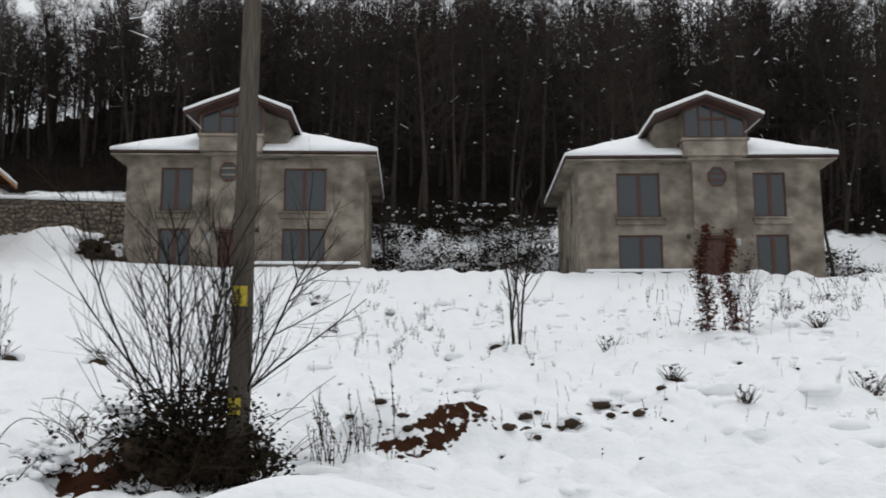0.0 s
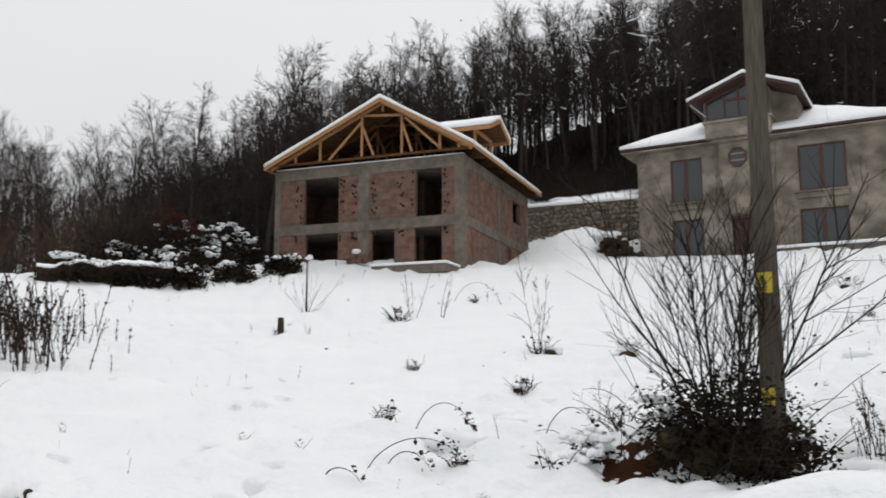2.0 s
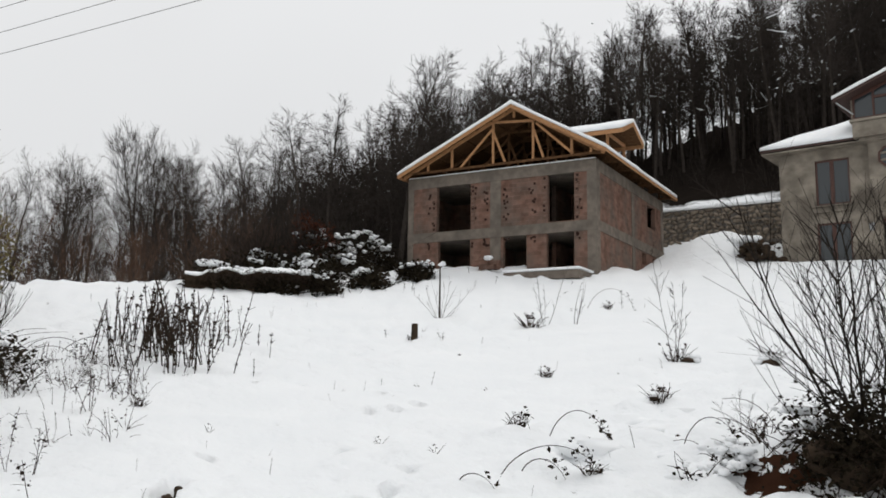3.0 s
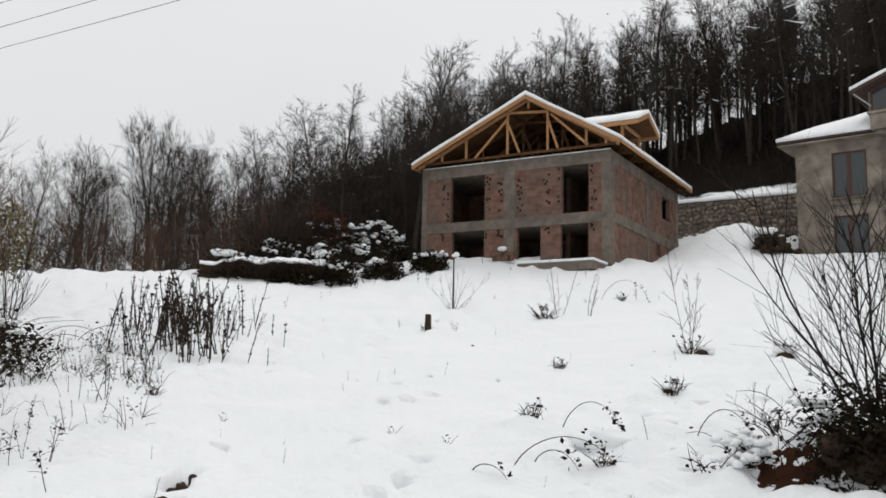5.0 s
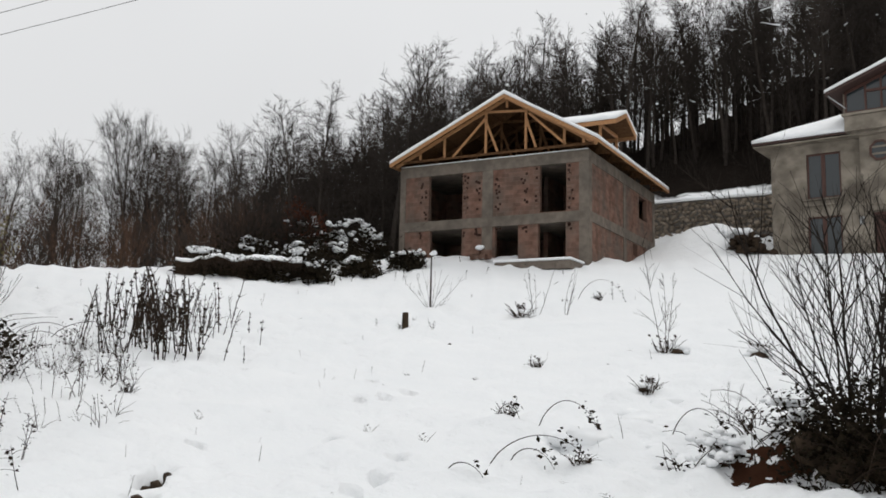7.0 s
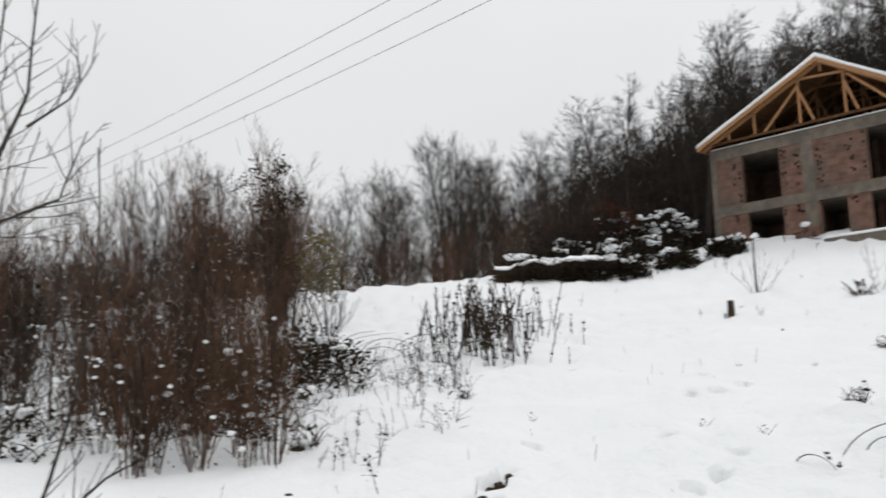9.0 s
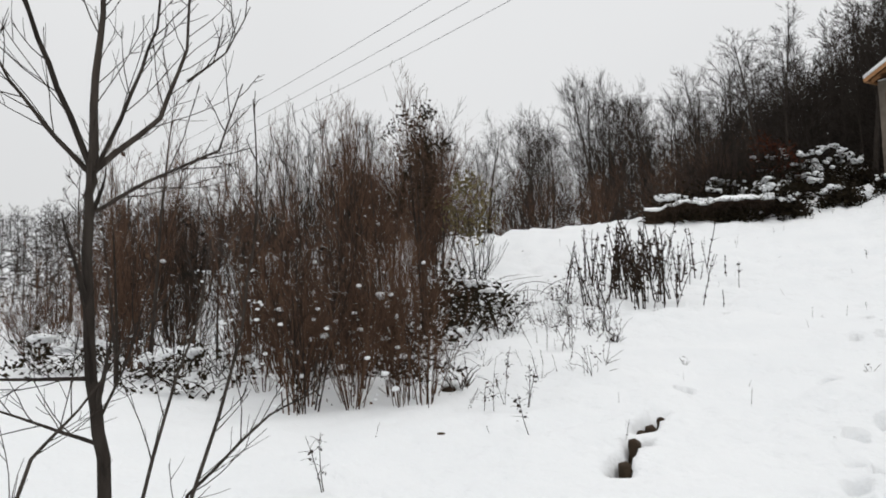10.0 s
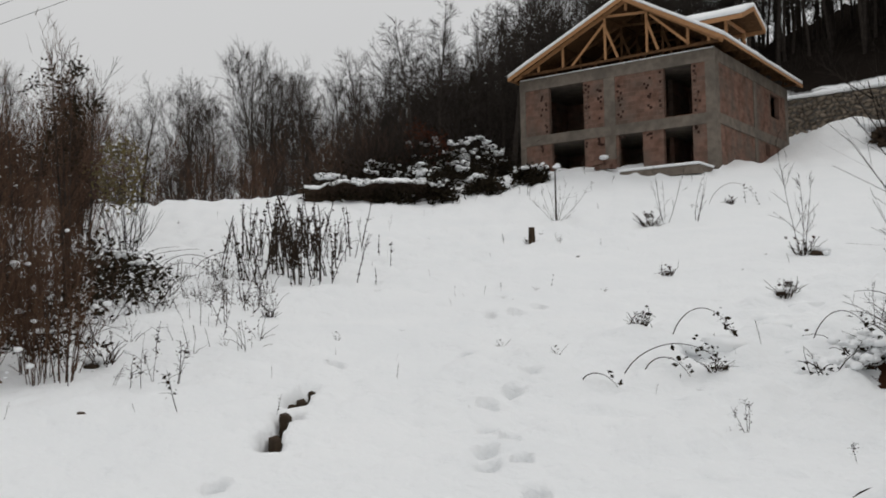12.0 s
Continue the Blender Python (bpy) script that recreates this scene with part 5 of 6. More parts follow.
# added dark lumps: the shade inside the bramble, hiding the snow behind it
V, F = stamped(LUMPS, [(rr.gauss(-0.15, 0.36), rr.gauss(0.1, 0.16), rr.uniform(0.0, 0.4), rr.uniform(0.16, 0.36)) for _ in range(26)], rr)
plant("bramble_core", [("soil", quad_mesh("soil", V, F, EARTH, True))], -3.0, 11.85, 1.0, 0, "dark lumps added inside the bramble for its shaded core", "leaf heap")
bramble("bramble", -2.15, 11.55, 0.36, 0.35, 0.8, 700, 0.036, 8, LEAF, "dark bramble leaves against the wooden pole", 10, 3)
bramble("bramble", -4.3, 12.1, 0.8, 0.45, 0.6, 260, 0.04, 110, LEAF, "low bramble half buried in snow", 26, 4, 0.2)
bramble("bramble", -4.9, 11.5, 0.5, 0.4, 0.35, 70, 0.04, 90, LEAF, "low bramble half buried in snow", 14, 24, 0.2)


# bare saplings on the slope
def sapling_meshes(seed, stems, h, lean, n2, r=0.012):
    V, F = brush_shape(seed, stems, h, lean, n2, r, 2, 0, 0.22 if stems < 5 else 0.36)
    return [("branchwork", quad_mesh("branchwork", *arrays(V, F), BARK))]


for k, (x, y, stems, h, lean, n2, r, label) in enumerate((
        (1.99, 25.3, 4, 4.4, 0.13, 13, 0.04, "bare young tree forking from its foot in snow"),
        (-19.28, 23.76, 9, 1.5, 0.95, 4, 0.009, "small bare sapling with splayed twigs in snow"),
        (-15.93, 24.83, 4, 2.1, 0.35, 4, 0.011, "thin bare saplings standing together in snow"),
        (-15.3, 25.6, 3, 1.9, 0.3, 4, 0.011, "thin bare saplings standing together in snow"),
        (-9.72, 20.84, 3, 2.6, 0.3, 12, 0.014, "bare sapling with withered grass at its foot"),
        (-1.1, 28.0, 4, 1.0, 0.6, 4, 0.008, "low bare twigs poking from the snow"),
        (-5.6, 14.2, 6, 1.1, 0.9, 5, 0.006, "low arching twigs beside the brambles"))):
    plant("sapling", sapling_meshes(800 + k, stems, h, lean, n2, r), x, y, 1.0, 57 * k, label, "sapling", sink=0.05)
TV, TF = [], []
tube(TV, TF, [Vector((0, 0, z)) for z in (-0.3, 0.8, 1.65)], [0.035, 0.03, 0.022], 7)
stake = plant("stake", [("pole", quad_mesh("stake", *arrays(TV, TF), BARK))], -19.4, 23.9, 1.0, 0, "thin wooden stake capped with snow", "stake")
V, F = stamped(LUMPS, [(0, 0, 1.72, 0.085)], rr)
sub("snow_cap", quad_mesh("snow_cap", V, F, SNOW, True), stake)

# red-leaved shrubs
for x, y, h, seed in ((7.13, 25.4, 2.9, 31), (7.95, 25.9, 2.8, 32), (8.5, 26.2, 2.3, 33)):
    V, F = brush_shape(seed, 5, h, 0.16, 8, 0.013, 2, 0)
    r = random.Random(seed)
    LV, LF = [], []
    for k in range(850 if seed < 33 else 80):
        z = h * r.random() ** 1.1
        add_leaf(LV, LF, r, Vector((r.gauss(0, 0.12 - 0.02 * z) + 0.12 * math.sin(z * 3 + seed), r.gauss(0, 0.15), z)), 0.055)
    plant("beech_shrub", [("branchwork", quad_mesh("branchwork", *arrays(V, F), BARK)), ("foliage", quad_mesh("foliage", *arrays(LV, LF), RUST))], x, y, 1.0, 0, "slender shrub with withered dark red leaves", "shrub", "red-leaved shrubs")

# olive bush, small evergreen and rust-coloured bush
for name, x, y, h, wide, low, mat, n, size, label in (
        ("olive_bush", -20.2, 9.6, 3.0, 0.62, 0.52, OLIVE, 800, 0.05, "bush with olive-yellow leaves above bare stems"),
        ("evergreen_tree", -25.4, 10.4, 5.0, 0.85, 0.35, LEAF, 1700, 0.058, "small dark evergreen tree with snow in its twigs"),
        ("rust_bush", -30.6, 28.6, 2.6, 0.7, 0.3, RUST, 500, 0.08, "bush with withered rust-coloured leaves")):
    V, F = brush_shape(len(name), 10, h * 0.95, 0.35, 7, 0.016, 2, 0)
    r = random.Random(len(name) * 3)
    hubs = [(r.gauss(0, wide * 0.5), r.gauss(0, wide * 0.5), h * r.uniform(low, 1.0)) for _ in range(26)]
    LV, LF = [], []
    for k in range(n):
        a, b, c = hubs[k % 26]
        taper = 1.15 - 0.6 * (c / h)
        add_leaf(LV, LF, r, Vector((a * taper * 1.5 + r.gauss(0, .16), b * taper * 1.5 + r.gauss(0, .16), c + r.gauss(0, .14))), size)
    plant(name, [("branchwork", quad_mesh("branchwork", *arrays(V, F), BARK)), ("foliage", quad_mesh("foliage", *arrays(LV, LF), mat))], x, y, 1.0, 0, label, "bush" if "bush" in name else "tree")
bramble("bramble", -19.6, 8.9, 1.3, 0.9, 1.2, 900, 0.06, 40, LEAF, "dark leafy bramble below the olive bush", 20, 6)
bramble("bramble", -16.4, 7.9, 1.2, 0.7, 0.9, 700, 0.05, 21, LEAF, "snow-flecked bramble along the thicket's foot", 26, 7)
bramble("bramble", -14.2, 5.4, 1.5, 0.7, 0.8, 500, 0.045, 28, LEAF, "snow-flecked bramble along the thicket's foot", 34, 8)
bramble("bramble", -16.2, 6.2, 1.5, 0.8, 1.2, 700, 0.05, 14, LEAF, "dark tangled bramble under the thicket's stems", 36, 17)
bramble("bramble", -14.6, 2.2, 1.4, 0.9, 0.7, 300, 0.045, 120, LEAF, "low bramble mostly under snow", 34, 9)
bramble("bramble", -18.0, 0.8, 1.8, 1.0, 0.7, 300, 0.05, 140, LEAF, "low bramble mostly under snow", 34, 10)

# dark hedge bank with snow on its top, beside the shell house
def earth_bank():
    """A cut bank of dark earth, hollowed below its turf, with snow on top."""
    r = random.Random(61)
    a, b = Vector((-30.9, 22.2, 0)), Vector((-27.4, 26.9, 0))
    way = (b - a).normalized()
    back = Vector((-way.y, way.x, 0))
    bank = tagged(new("earth_bank"), "dark undercut earth bank topped with snow", "bank")
    z0 = height((a.x + b.x) / 2, (a.y + b.y) / 2)
    bank.location = (a.x, a.y, z0)
    profile = [(0.1, -0.6), (0.45, 0.0), (0.62, 0.3), (0.4, 0.55), (0.05, 0.72), (0.1, 0.8), (0.9, 0.85), (2.2, 0.6), (3.2, -0.6)]
    crust = [(0.12, 0.76), (0.04, 0.82), (0.12, 0.9), (0.6, 0.95), (1.4, 0.95), (2.3, 0.75), (3.4, -0.4)]
    for name, line, mat, wob in (("soil", profile, EARTH, 0.15), ("snow", crust, SNOW, 0.15)):
        V, F, n = [], [], 44
        for i in range(n + 1):
            t = i / n
            k = 0.78 + 0.22 * smooth(0.0, 0.5, t)
            for u, z in line:
                q = way * (b - a).length * t + back * (u + wob * noise.noise((t * 6, 0.3 * z, 2.0)) + 0.25 * noise.noise((t * 19, z, 5.0)))
                ground = height(a.x + q.x, a.y + q.y) - z0
                V.append(Vector((q.x, q.y, ground * (0.6 if u < 1 else 0.3) + z * k * (0.95 + 0.16 * noise.noise((t * 6, 4.0, 1.0))) + 0.05 * noise.noise((t * 23, z * 5, 7.0)))))
        m = len(line)
        for i in range(n):
            for j in range(m - 1):
                F.append((i * m + j, (i + 1) * m + j, (i + 1) * m + j + 1, i * m + j + 1))
        sub(name, quad_mesh(name, *arrays(V, F), mat, True), bank)
    V, F = [], []
    for k in range(420):
        t = r.uniform(0.15, 0.97)
        q = way * (b - a).length * t + back * r.uniform(-0.1, 0.2) + Vector((0, 0, r.uniform(0.5, 0.85)))
        strip(V, F, r, q, (r.gauss(0, .5) - 0.3 * back.x, r.gauss(0, .5) - 0.3 * back.y, -0.6), r.uniform(0.2, 0.6), 0.012, 3, 0.15, -0.3)
    tagged(sub("root_fringe", quad_mesh("root_fringe", *arrays(V, F), STEM), bank), kind="stuff")


earth_bank()
for k, (x, y, rx, h) in enumerate(((-28.0, 26.6, 1.1, 1.3), (-29.0, 25.4, 0.9, 0.8), (-27.0, 28.6, 0.9, 1.0), (-26.2, 30.6, 0.8, 0.8))):
    bramble("hedge_bush", x, y, rx, 0.7, h, 1700, 0.07, 34, LEAF, "dark bramble beside the earth bank, patched with snow", 22, 51 + k, 0.2)
for k, (x, y, rx, ry, h) in enumerate(((-31.2, 24.4, 1.7, 1.2, 0.9), (-30.6, 26.2, 1.5, 1.2, 1.6), (-30.0, 27.9, 1.3, 1.1, 1.2), (-30.9, 29.6, 1.5, 1.4, 2.1), (-31.4, 31.4, 1.2, 1.0, 1.4), (-31.6, 33.3, 1.6, 1.3, 2.2), (-32.8, 35.6, 1.3, 1.2, 1.7))):
    bramble("hedge_bush", x, y, rx, ry, h, 2300, 0.075, 90, LEAF, "dark evergreen bramble bush under a thick snow cap", 18, 40 + k, 0.22)


# dry weeds, tufts, clods
def weed_shape(seed, h):
    r = random.Random(seed)
    V, F = [], []
    for i in range(r.choice((1, 1, 2, 3))):
        b = shoot(V, F, r, (r.gauss(0, .04), r.gauss(0, .04), -0.05), (r.gauss(0, .16), r.gauss(0, .16), 1), h * r.uniform(0.6, 1.1), 0.007, 0.003, 5, 4, 0.10, -0.1)
        for j in range(5):
            q, e = along(b, r.uniform(0.3, 1.0))
            shoot(V, F, r, q, tilted(r, e, 0.8), h * 0.2, 0.004, 0.002, 3, 3, 0.15, -0.8)
            for _ in range(3):
                add_leaf(V, F, r, q + Vector((r.gauss(0, .03), r.gauss(0, .03), r.gauss(-.03, .04))), r.uniform(0.015, 0.035))
    return V, F


def straw_shape(seed, h):
    """A straight dry stalk with a few broken side shoots."""
    r = random.Random(seed)
    V, F = [], []
    b = shoot(V, F, r, (0, 0, -0.05), (r.gauss(0, .16), r.gauss(0, .16), 1), h * r.uniform(0.6, 1.2), 0.0085, 0.004, 6, 4, 0.09, 0.05)
    for j in range(7):
        q, e = along(b, r.uniform(0.25, 1.0))
        for _ in range(2):
            add_leaf(V, F, r, q + Vector((r.gauss(0, .012), r.gauss(0, .012), -0.02 * r.random())), r.uniform(0.012, 0.03))
    for j in range(r.choice((1, 2, 3))):
        q, e = along(b, r.uniform(0.35, 0.98))
        shoot(V, F, r, q, tilted(r, e, 0.6), h * r.uniform(0.1, 0.25), 0.004, 0.002, 2, 3, 0.15, -0.3)
        add_leaf(V, F, r, q, 0.018)
    return V, F


def tuft_shape(seed, n, h, wide):
    r = random.Random(seed)
    V, F = [], []
    for i in range(n):
        a = r.uniform(0, 6.28)
        shoot(V, F, r, (math.cos(a) * wide * r.random() * .6, math.sin(a) * wide * r.random() * .6, -0.04), (math.cos(a) * 0.5, math.sin(a) * 0.5, 1), h * r.uniform(0.5, 1.2), 0.009, 0.003, 4, 3, 0.25, -0.6)
        add_leaf(V, F, r, Vector((r.gauss(0, wide * .3), r.gauss(0, wide * .3), h * 0.8 * r.random())), 0.035)
    return V, F


WEEDS = [quad_mesh("stalk", *arrays(*weed_shape(900 + k, 0.75)), STEM) for k in range(7)]
TUFTS = [quad_mesh("turf", *arrays(*tuft_shape(950 + k, 26, 0.34, 0.24)), STEM) for k in range(5)]
CLODS = []
for k in range(4):
    V, F = blob_shape(970 + k, 0.45)
    o = Vector((k * 3.7, 1.0, 2.0))
    V = [v * (1 + 0.5 * noise.noise(v * 3.1 + o)) for v in V]
    lump = quad_mesh("clod", *arrays(V, F), EARTH, True)
    W, G = stamped(LUMPS, [(-0.45, 0.5, 0.42, 0.75), (0.4, 0.45, 0.46, 0.7), (0.05, 0.75, 0.4, 0.85), (-0.95, 0.1, 0.1, 0.5), (0.95, 0.2, 0.1, 0.45)], random.Random(k))
    CLODS.append([("lump", lump), ("snow", quad_mesh("clod_snow", W, G, SNOW, True))])
wr = random.Random(77)
for x, y, s in ((-4.59, 34.57, 1.6), (4.22, 23.57, 1.3), (4.66, 19.1, 1.1), (-0.35, 28.6, 0.9), (-1.78, 32.7, 0.9), (-3.24, 28.5, 1.0), (-16.07, 24.2, 1.7), (-15.9, 28.8, 1.0), (-9.6, 20.5, 1.5), (-11.32, 17.71, 0.9), (-7.79, 15.96, 1.2), (-7.62, 21.23, 1.3), (5.12, 16.0, 1.0), (7.3, 16.2, 1.3), (10.3, 25.7, 1.5), (-17.3, 20.1, 0.8), (-13.69, 9.06, 0.8), (-12.26, 5.5, 1.2), (-8.3, 12.16, 0.8), (-4.8, 12.9, 1.2), (-6.2, 10.7, 0.7), (11.5, 30.2, 1.2), (13.0, 31.5, 1.3), (14.0, 29.0, 1.0), (9.3, 33.0, 1.0)):
    plant("grass_tuft", [("turf", wr.choice(TUFTS))], x, y, s, wr.uniform(0, 360), "tuft of dead brown grass poking through snow", "grass tuft", "dead grass tufts")
# dark lumps added in place of the dark gaps under the snow
for x, y, s in ((2.05, 14.96, 0.28), (1.41, 15.71, 0.26), (2.75, 16.26, 0.3), (0.28, 17.5, 0.14), (1.75, 15.4, 0.18), (3.1, 16.5, 0.16), (-4.59, 34.4, 0.4), (4.4, 23.4, 0.3), (4.8, 19.2, 0.25), (1.5, 25.0, 0.4), (-7.6, 21.1, 0.4), (-9.3, 20.6, 0.35), (-14.37, 12.0, 0.1), (-12.3, 5.4, 0.28), (-5.2, 12.6, 0.22), (-4.6, 13.6, 0.2), (-1.3, 14.1, 0.16), (-1.0, 15.0, 0.14), (0.9, 13.0, 0.14), (-0.1, 12.4, 0.12), (6.6, 21.0, 0.2), (-2.0, 19.0, 0.15), (-7.9, 16.0, 0.2)):
    plant("clod", wr.choice(CLODS), x, y, s * 0.6, wr.uniform(-30, 30), "dark lump set in for a dark gap under the snow", "clod", "earth clods", 0.0, 0.06 * s)
weeds = [(-14.4, 9.02, 0.9), (-14.47, 9.42, 0.9), (-10.46, 5.67, 0.8), (-11.6, 17.9, 0.6), (-17.8, 19.6, 0.6), (-16.6, 20.6, 0.6), (-15.6, 29.2, 0.9), (-9.2, 5.0, 0.9), (-11.2, 4.6, 0.8), (-8.5, 2.4, 0.8), (-4.74, 8.69, 0.5), (-3.41, 8.2, 0.4), (-0.5, 30.0, 1.2), (-2.6, 30.5, 1.1)]
while len(weeds) < 120:
    k = wr.random()
    if k < 0.42:
        x, y = wr.uniform(-5, 3), wr.uniform(22, 38)
    elif k < 0.72:
        x, y = wr.uniform(6, 19), wr.uniform(22, 38)
    elif k < 0.86:
        a, q = radians(wr.uniform(58, 70)), wr.uniform(11, 22)
        x, y = -q * math.sin(a), q * math.cos(a)
    else:
        x, y = wr.uniform(-27, -19), wr.uniform(26, 33)
    weeds.append((x, y, wr.uniform(0.35, 1.05)))
for x, y, s in weeds:
    plant("dry_weed", [("stalk", wr.choice(WEEDS))], x, y, s, wr.uniform(0, 360), "dry brown weed stalk standing in snow", "weed", "dry weeds")
# stand of tall dry stalks by the crest, and those right of the pole
places = []
for k in range(190):
    u = wr.gauss(0, 1)
    a, q = radians(54.8 + 1.9 * u + wr.uniform(-1.5, 1.5)), wr.uniform(20, 26.5)
    x, y = -q * math.sin(a), q * math.cos(a)
    places.append((x, y, height(x, y) - 0.05, wr.uniform(0.9, 2.5) * (1 - 0.15 * abs(u))))
SHAPES = [arrays(*straw_shape(1000 + k, 0.8)) for k in range(8)]
V, F = stamped(SHAPES, places, wr)
stuff("dry_stalks", V, F, STEM, "stand of tall dark dry weed stalks in snow", "weeds")
places = []
for k in range(46):
    x, y = wr.uniform(-1.85, -0.55), wr.uniform(12.6, 14.0)
    places.append((x, y, height(x, y) - 0.05, wr.uniform(0.5, 1.25)))
V, F = stamped(SHAPES, places, wr)
stuff("dry_stalks", V, F, STEM, "thin dry stalks beside the wooden pole", "weeds")
places = []
for k in range(60):
    a, q = radians(wr.uniform(56, 66)), wr.uniform(17, 22)
    x, y = -q * math.sin(a), q * math.cos(a)
    places.append((x, y, height(x, y) - 0.05, wr.uniform(0.4, 0.9)))
for k in range(90):
    a, q = radians(57 + 10 * wr.random()), wr.uniform(13.5, 23)
    if a > radians(62) and q > 19:
        continue
    x, y = -q * math.sin(a), q * math.cos(a)
    places.append((x, y, height(x, y) - 0.05, wr.uniform(0.25, 0.8)))
V, F = stamped(SHAPES + [arrays(*tuft_shape(940 + j, 6, 0.8, 0.2)) for j in range(6)], places, wr)
stuff("weed_patch", V, F, STEM, "loose dry weeds leaning over the snow", "weeds")


def bent_cane(x0, y0, x1, y1, h, leaves, seed):
    """A cane bowed over so that its tip touches the snow, with withered leaves."""
    r = random.Random(seed)
    cane = tagged(new("bent_cane"), "thin cane bowed to the snow with withered leaves", "cane", "bent canes")
    z0 = height(x0, y0)
    cane.location = (x0, y0, z0)
    V, F = [], []
    end = Vector((x1 - x0, y1 - y0, height(x1, y1) - z0))
    pts = [end * t + Vector((0, 0, h * (1 - (2 * t - 1) ** 2) ** 0.8)) for t in [k / 14 for k in range(15)]]
    tube(V, F, pts, [0.0085 - 0.0004 * k for k in range(15)], 5)
    sub("stem", quad_mesh("stem", *arrays(V, F), STEM), cane)
    V, F = [], []
    for k in range(leaves):
        q, e = along(pts, r.uniform(0.7, 1.0))
        add_leaf(V, F, r, q + Vector((r.gauss(0, .05), r.gauss(0, .05), r.gauss(0.02, .07))), r.uniform(0.02, 0.05))
    sub("foliage", quad_mesh("foliage", *arrays(V, F), LEAF), cane)


bent_cane(-7.15, 10.1, -6.05, 10.75, 0.36, 40, 1)
bent_cane(-6.9, 10.2, -6.5, 10.6, 0.2, 26, 2)
bent_cane(-7.75, 12.2, -6.6, 12.0, 0.42, 30, 3)
bent_cane(-8.45, 12.1, -8.1, 12.2, 0.22, 16, 4)
bent_cane(-7.2, 9.3, -6.9, 9.6, 0.12, 6, 5)
bent_cane(-16.6, 28.6, -15.0, 29.0, 0.7, 24, 6)
bent_cane(-3.1, 7.3, -2.5, 7.5, 0.12, 0, 7)
bent_cane(-6.0, 13.0, -4.9, 12.6, 0.5, 20, 8)
bent_cane(-20.5, 10.6, -17.9, 11.0, 0.45, 24, 9)
bent_cane(-20.0, 11.2, -17.3, 11.9, 0.5, 24, 10)
bent_cane(-19.2, 9.9, -17.0, 10.2, 0.4, 24, 11)

# stump of a post
TV, TF = [], []
tube(TV, TF, [Vector((0, 0, z)) for z in (-0.3, 0.2, 0.44, 0.45)], [0.095, 0.09, 0.085, 0.06], 12)
TF.append(tuple(range(len(TV) - 12, len(TV)))[:4])
plant("stump", [("wood", quad_mesh("wood", *arrays(TV, TF), EARTH))], -17.13, 20.01, 1.0, 0, "short dark post stump standing in snow", "stump")

# leaning tree behind the second house, trees between the houses
plant("leaning_tree", FOREST[2], 19.6, 46.6, 0.55, 30, "dark leaning bare tree beside the house", "tree", "", 0.0)
plant("leaning_tree", FOREST[4], -3.2, 52.5, 0.55, 80, "dark bare tree between the houses", "tree")
for k, (x, y, s) in enumerate(((-1.4, 50.5, 0.9), (0.6, 51.5, 1.0), (3.0, 52.5, 1.2), (4.6, 51.0, 0.9), (21.5, 49.0, 0.9), (23.5, 47.5, 0.8))):
    plant("garden_shrub", sapling_meshes(860 + k, 11, 2.3, 0.55, 7, 0.014), x, y, s, 40 * k, "bare snow-dusted shrub on the bank", "shrub", "bank shrubs")

# earth heap beside the first house
V, F = stamped(LUMPS, [(wr.gauss(0.1, .55), wr.gauss(0, .4), wr.uniform(-0.2, 0.75), wr.uniform(0.08, 0.26)) for _ in range(90)], wr)
heap = plant("earth_heap", [("soil", quad_mesh("soil", V, F, EARTH, True))], -16.3, 43.6, 1.0, 0, "heap of dark excavated earth partly under snow", "earth heap")
V, F = stamped(LUMPS, [(wr.gauss(-0.3, .4), wr.gauss(0.2, .4), wr.uniform(0.75, 0.95), wr.uniform(0.15, 0.32)) for _ in range(14)], wr)
tagged(sub("snow", quad_mesh("snow", V, F, SNOW, True), heap), kind="stuff")
pile = block_pile(-24.4, 33.6, height(-24.4, 33.6))
V, F = stamped(LUMPS, [(wr.gauss(0, .3), wr.gauss(0, .12), wr.uniform(0.5, 0.58), wr.uniform(0.13, 0.2)) for _ in range(2)], wr)
sub("snow", quad_mesh("snow", V, F, SNOW, True), pile)


# dark earth in the cracks where the snow has slid
V, F = blob_shape(981, 1.0)
CRACK = quad_mesh("earth_crack", *arrays([Vector((v.x * 0.30, v.y * 0.075, v.z * 0.15)) for v in V], F), EARTH, True)
for x, y, s in ((-8.05, 5.42, 1.3), (-8.42, 5.78, 1.0), (-9.14, 6.53, 1.3), (-8.9, 6.2, 0.6), (-9.35, 6.8, 0.6)):
    plant("earth_crack", [("soil", CRACK)], x, y, s, 133 + 20 * (s - 0.8), "dark wet earth showing in a crack of the snow", "earth", "earth cracks", 0.0, -0.14)


# snowed-over tussocks on the rough part of the field
def tussocks():
    r = random.Random(57)
    spots = []
    while len(spots) < 500:
        x, y = r.uniform(-7.5, 13), 11.2 + 25 * r.random() ** 1.3
        if abs(x + 0.05) < 1.3 and 12.6 < y < 14.2 or noise.noise((x * 0.5, y * 0.5, 9.0)) < -0.12:
            continue
        s = r.uniform(0.06, 0.26) * (0.6 + 0.5 * r.random())
        spots.append((x, y, height(x, y) - 0.68 * s, 1.5 * s))
    V, F = stamped([(v * np.array([1.25, 1.25, 0.85]), f) for v, f in LUMPS], spots, r)
    stuff("snow_tussocks", V, F, SNOW, "snowed-over tussocks roughening the slope", "snow", True)


tussocks()


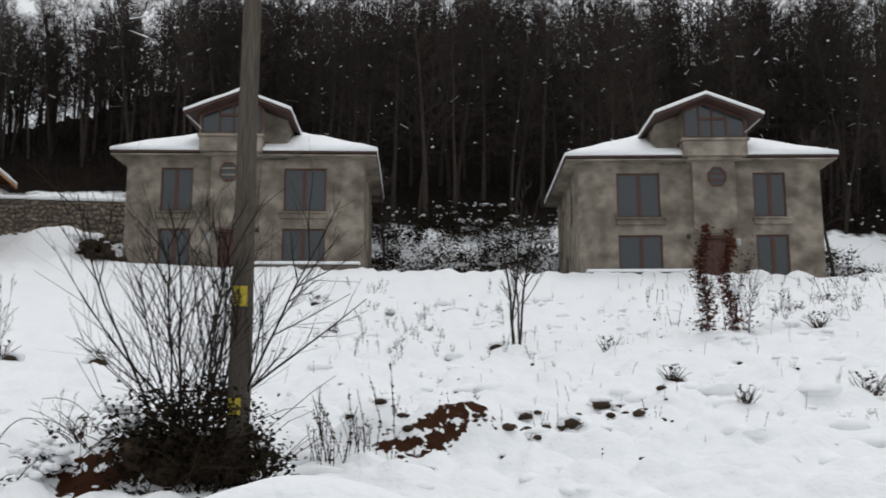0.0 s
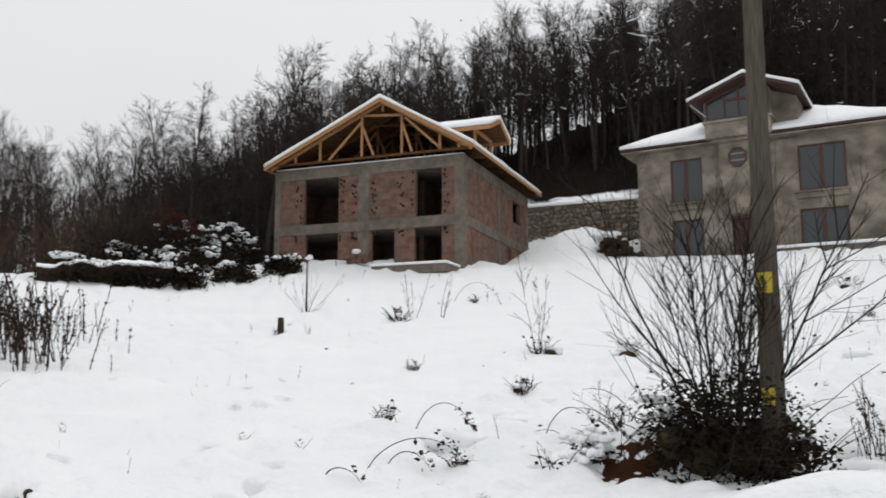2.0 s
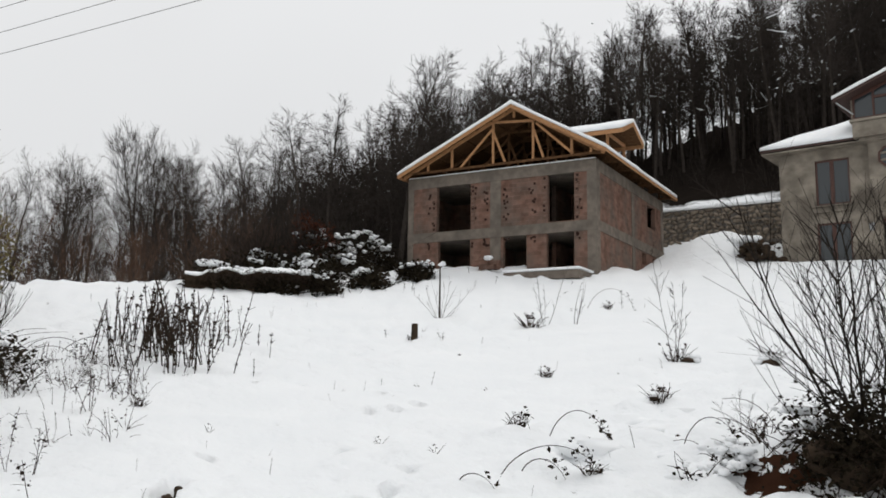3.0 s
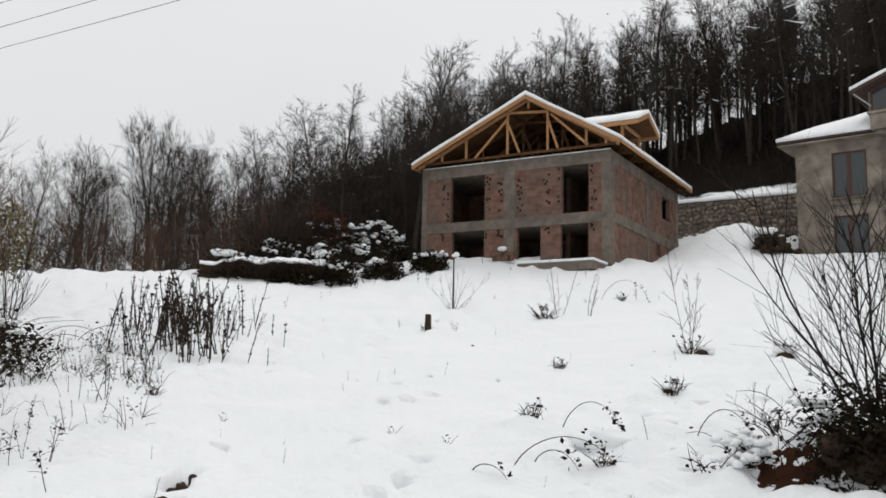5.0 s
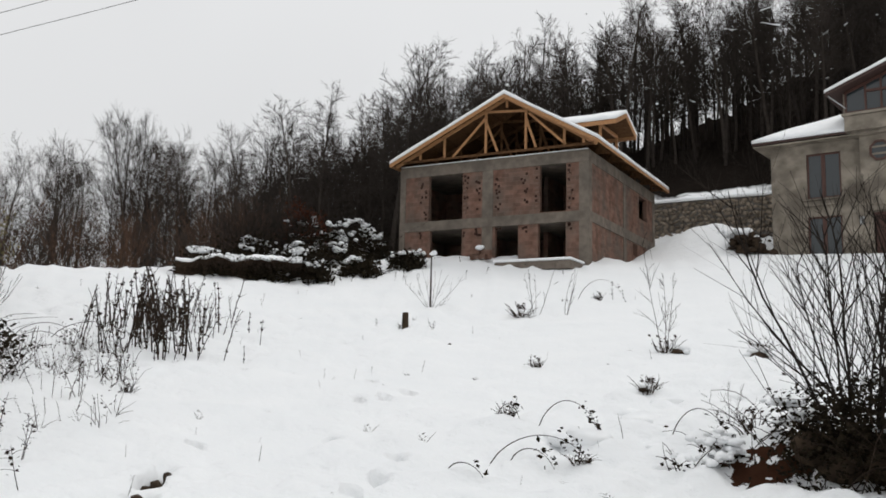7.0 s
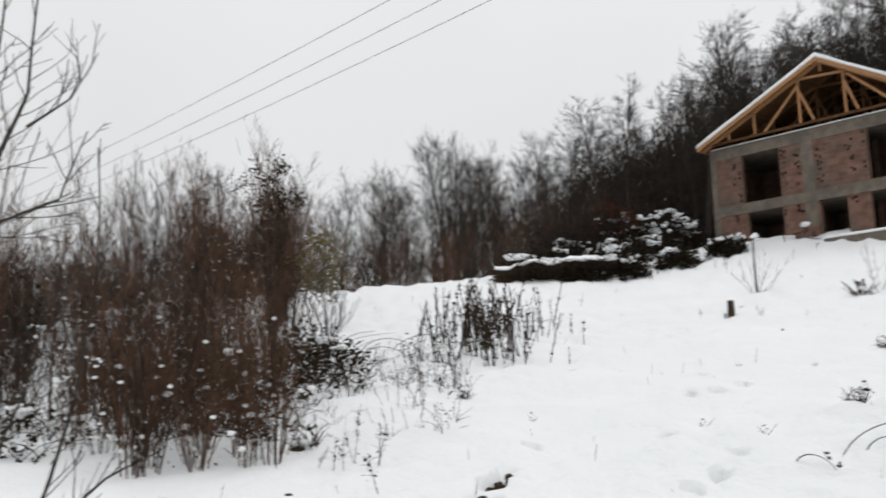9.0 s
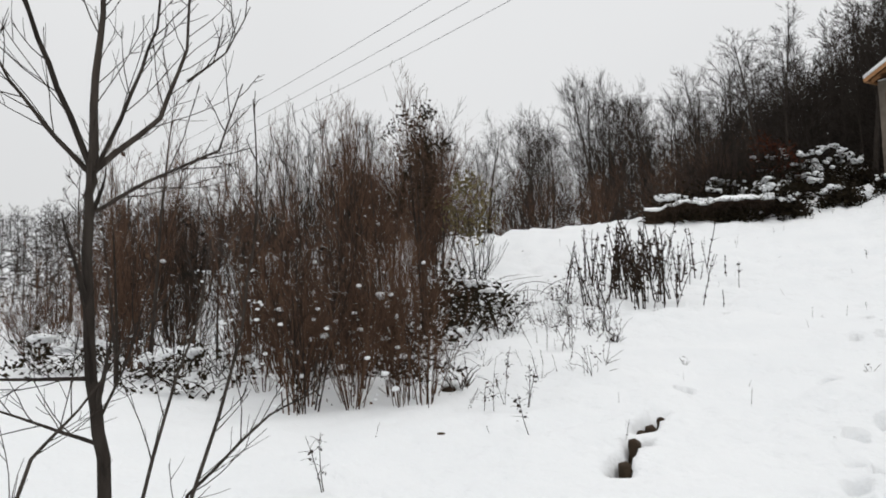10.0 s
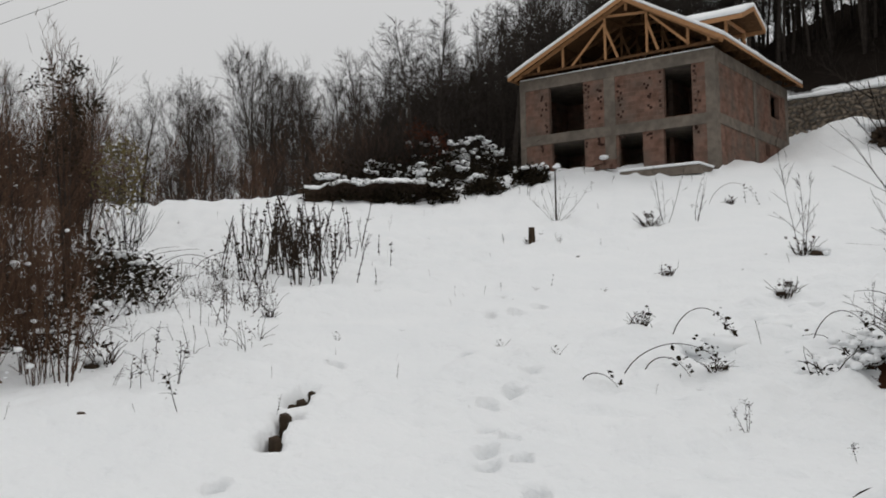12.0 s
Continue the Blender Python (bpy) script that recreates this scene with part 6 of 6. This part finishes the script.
# small twigs, blades and crumbs of soil that break the snow
def crumbs():
    r = random.Random(91)
    blades, soil = [], []
    for k in range(760):
        if r.random() < 0.72:
            x, y = r.uniform(-6, 15), r.uniform(12, 37)
        else:
            a, q = radians(r.uniform(24, 72)), r.uniform(10, 34)
            x, y = -q * math.sin(a), q * math.cos(a)
            if x > -20 and r.random() < 0.6:
                continue
        if abs(x + 2.5) < 0.5 and abs(y - 11.7) < 0.5:
            continue
        if r.random() < 0.85:
            blades.append((x, y, height(x, y) - 0.02, r.uniform(0.12, 0.5)))
        else:
            soil.append((x, y, height(x, y), r.uniform(0.015, 0.055)))
    for k in range(170):
        x, y = r.uniform(7, 19), r.uniform(27, 39)
        blades.append((x, y, height(x, y) - 0.02, r.uniform(0.4, 1.1)))
    for k in range(46):
        x = r.uniform(-0.9, 4.2)
        y = 13.9 + 0.55 * max(0.0, x) + r.gauss(0, 0.5)
        soil.append((x, y, height(x, y), r.uniform(0.03, 0.11)))
        blades.append((x + r.gauss(0, .2), y + r.gauss(0, .2), height(x, y) - 0.02, r.uniform(0.2, 0.5)))
    V, F = stamped(SHAPES + [arrays(*tuft_shape(990 + j, 7, 0.4, 0.2)) for j in range(5)], blades, r)
    stuff("dead_blades", V, F, STEM, "scattered dead blades and twigs poking through snow", "grass")
    V, F = stamped(LUMPS, soil, r)
    stuff("soil_crumbs", V, F, EARTH, "scattered dark crumbs of soil on the snow", "soil", True)


crumbs()


# ---- stone retaining wall ----
def stone_wall():
    length, high = 21.0, 3.0
    yaw = 8.2
    wall = tagged(new("stone_wall"), "rubble stone retaining wall with snow along its top", "wall", kind="structure")
    wall.matrix_world = pose(-36.3, 50.45, EYE + 8.5, 0, 0, yaw)
    part("core", box(0, length, 0.06, 0.7, -2.0, high), MORTAR, wall)
    part("wall_snow", box(-0.05, length + 0.05, -0.12, 0.85, high + 0.002, high + 0.22, 0.08), SNOW, wall)
    r = random.Random(3)
    meshes = []
    for k in range(8):
        V, F = blob_shape(1100 + k, 0.8)
        me = quad_mesh("stone", *arrays([Vector((v.x * 0.24, v.y * 0.12, v.z * 0.2)) for v in V], F), STONE, True)
        meshes.append(me)
    z = 1.0
    while z < high - 0.06:
        x = r.uniform(8.4, 8.8)
        while x < length - 0.1:
            s = r.choice((0.5, 0.7, 0.9, 1.15)) * r.uniform(0.85, 1.15)
            sub("stone", r.choice(meshes), wall, pose(x + 0.2 * s, 0.05 + r.uniform(-.03, .02), z + r.uniform(-.07, .07), 0, r.uniform(-35, 35), 0) @ Matrix.Diagonal((s, 1, r.uniform(0.55, 0.95), 1)))
            x += 0.44 * s
        z += 0.265
    return wall


stone_wall()

# brambles on the bank between and beside the houses
for k, (x, y, rx) in enumerate(((-3.0, 51.5, 1.3), (-1.0, 53.5, 1.6), (1.2, 52.0, 1.2), (2.6, 54.5, 1.8), (4.6, 53.0, 1.5), (0.2, 56.5, 1.8), (4.0, 57.5, 1.8), (-3.4, 56.0, 1.8), (22.0, 51.5, 1.5), (25.0, 53.0, 1.8), (20.0, 55.0, 1.6), (-2.2, 58.5, 1.9), (1.8, 59.5, 2.0), (5.2, 60.0, 1.9), (0.0, 61.5, 2.0), (3.4, 62.0, 2.0), (6.4, 56.5, 1.6), (-4.6, 60.0, 1.8), (24.0, 57.0, 2.0), (21.0, 58.5, 2.0))):
    bramble("bank_bramble", x, y, rx, 1.1, 1.7, 950, 0.09, 34, LEAF, "dark snow-dusted bramble on the bank behind the houses", 14, 60 + k)
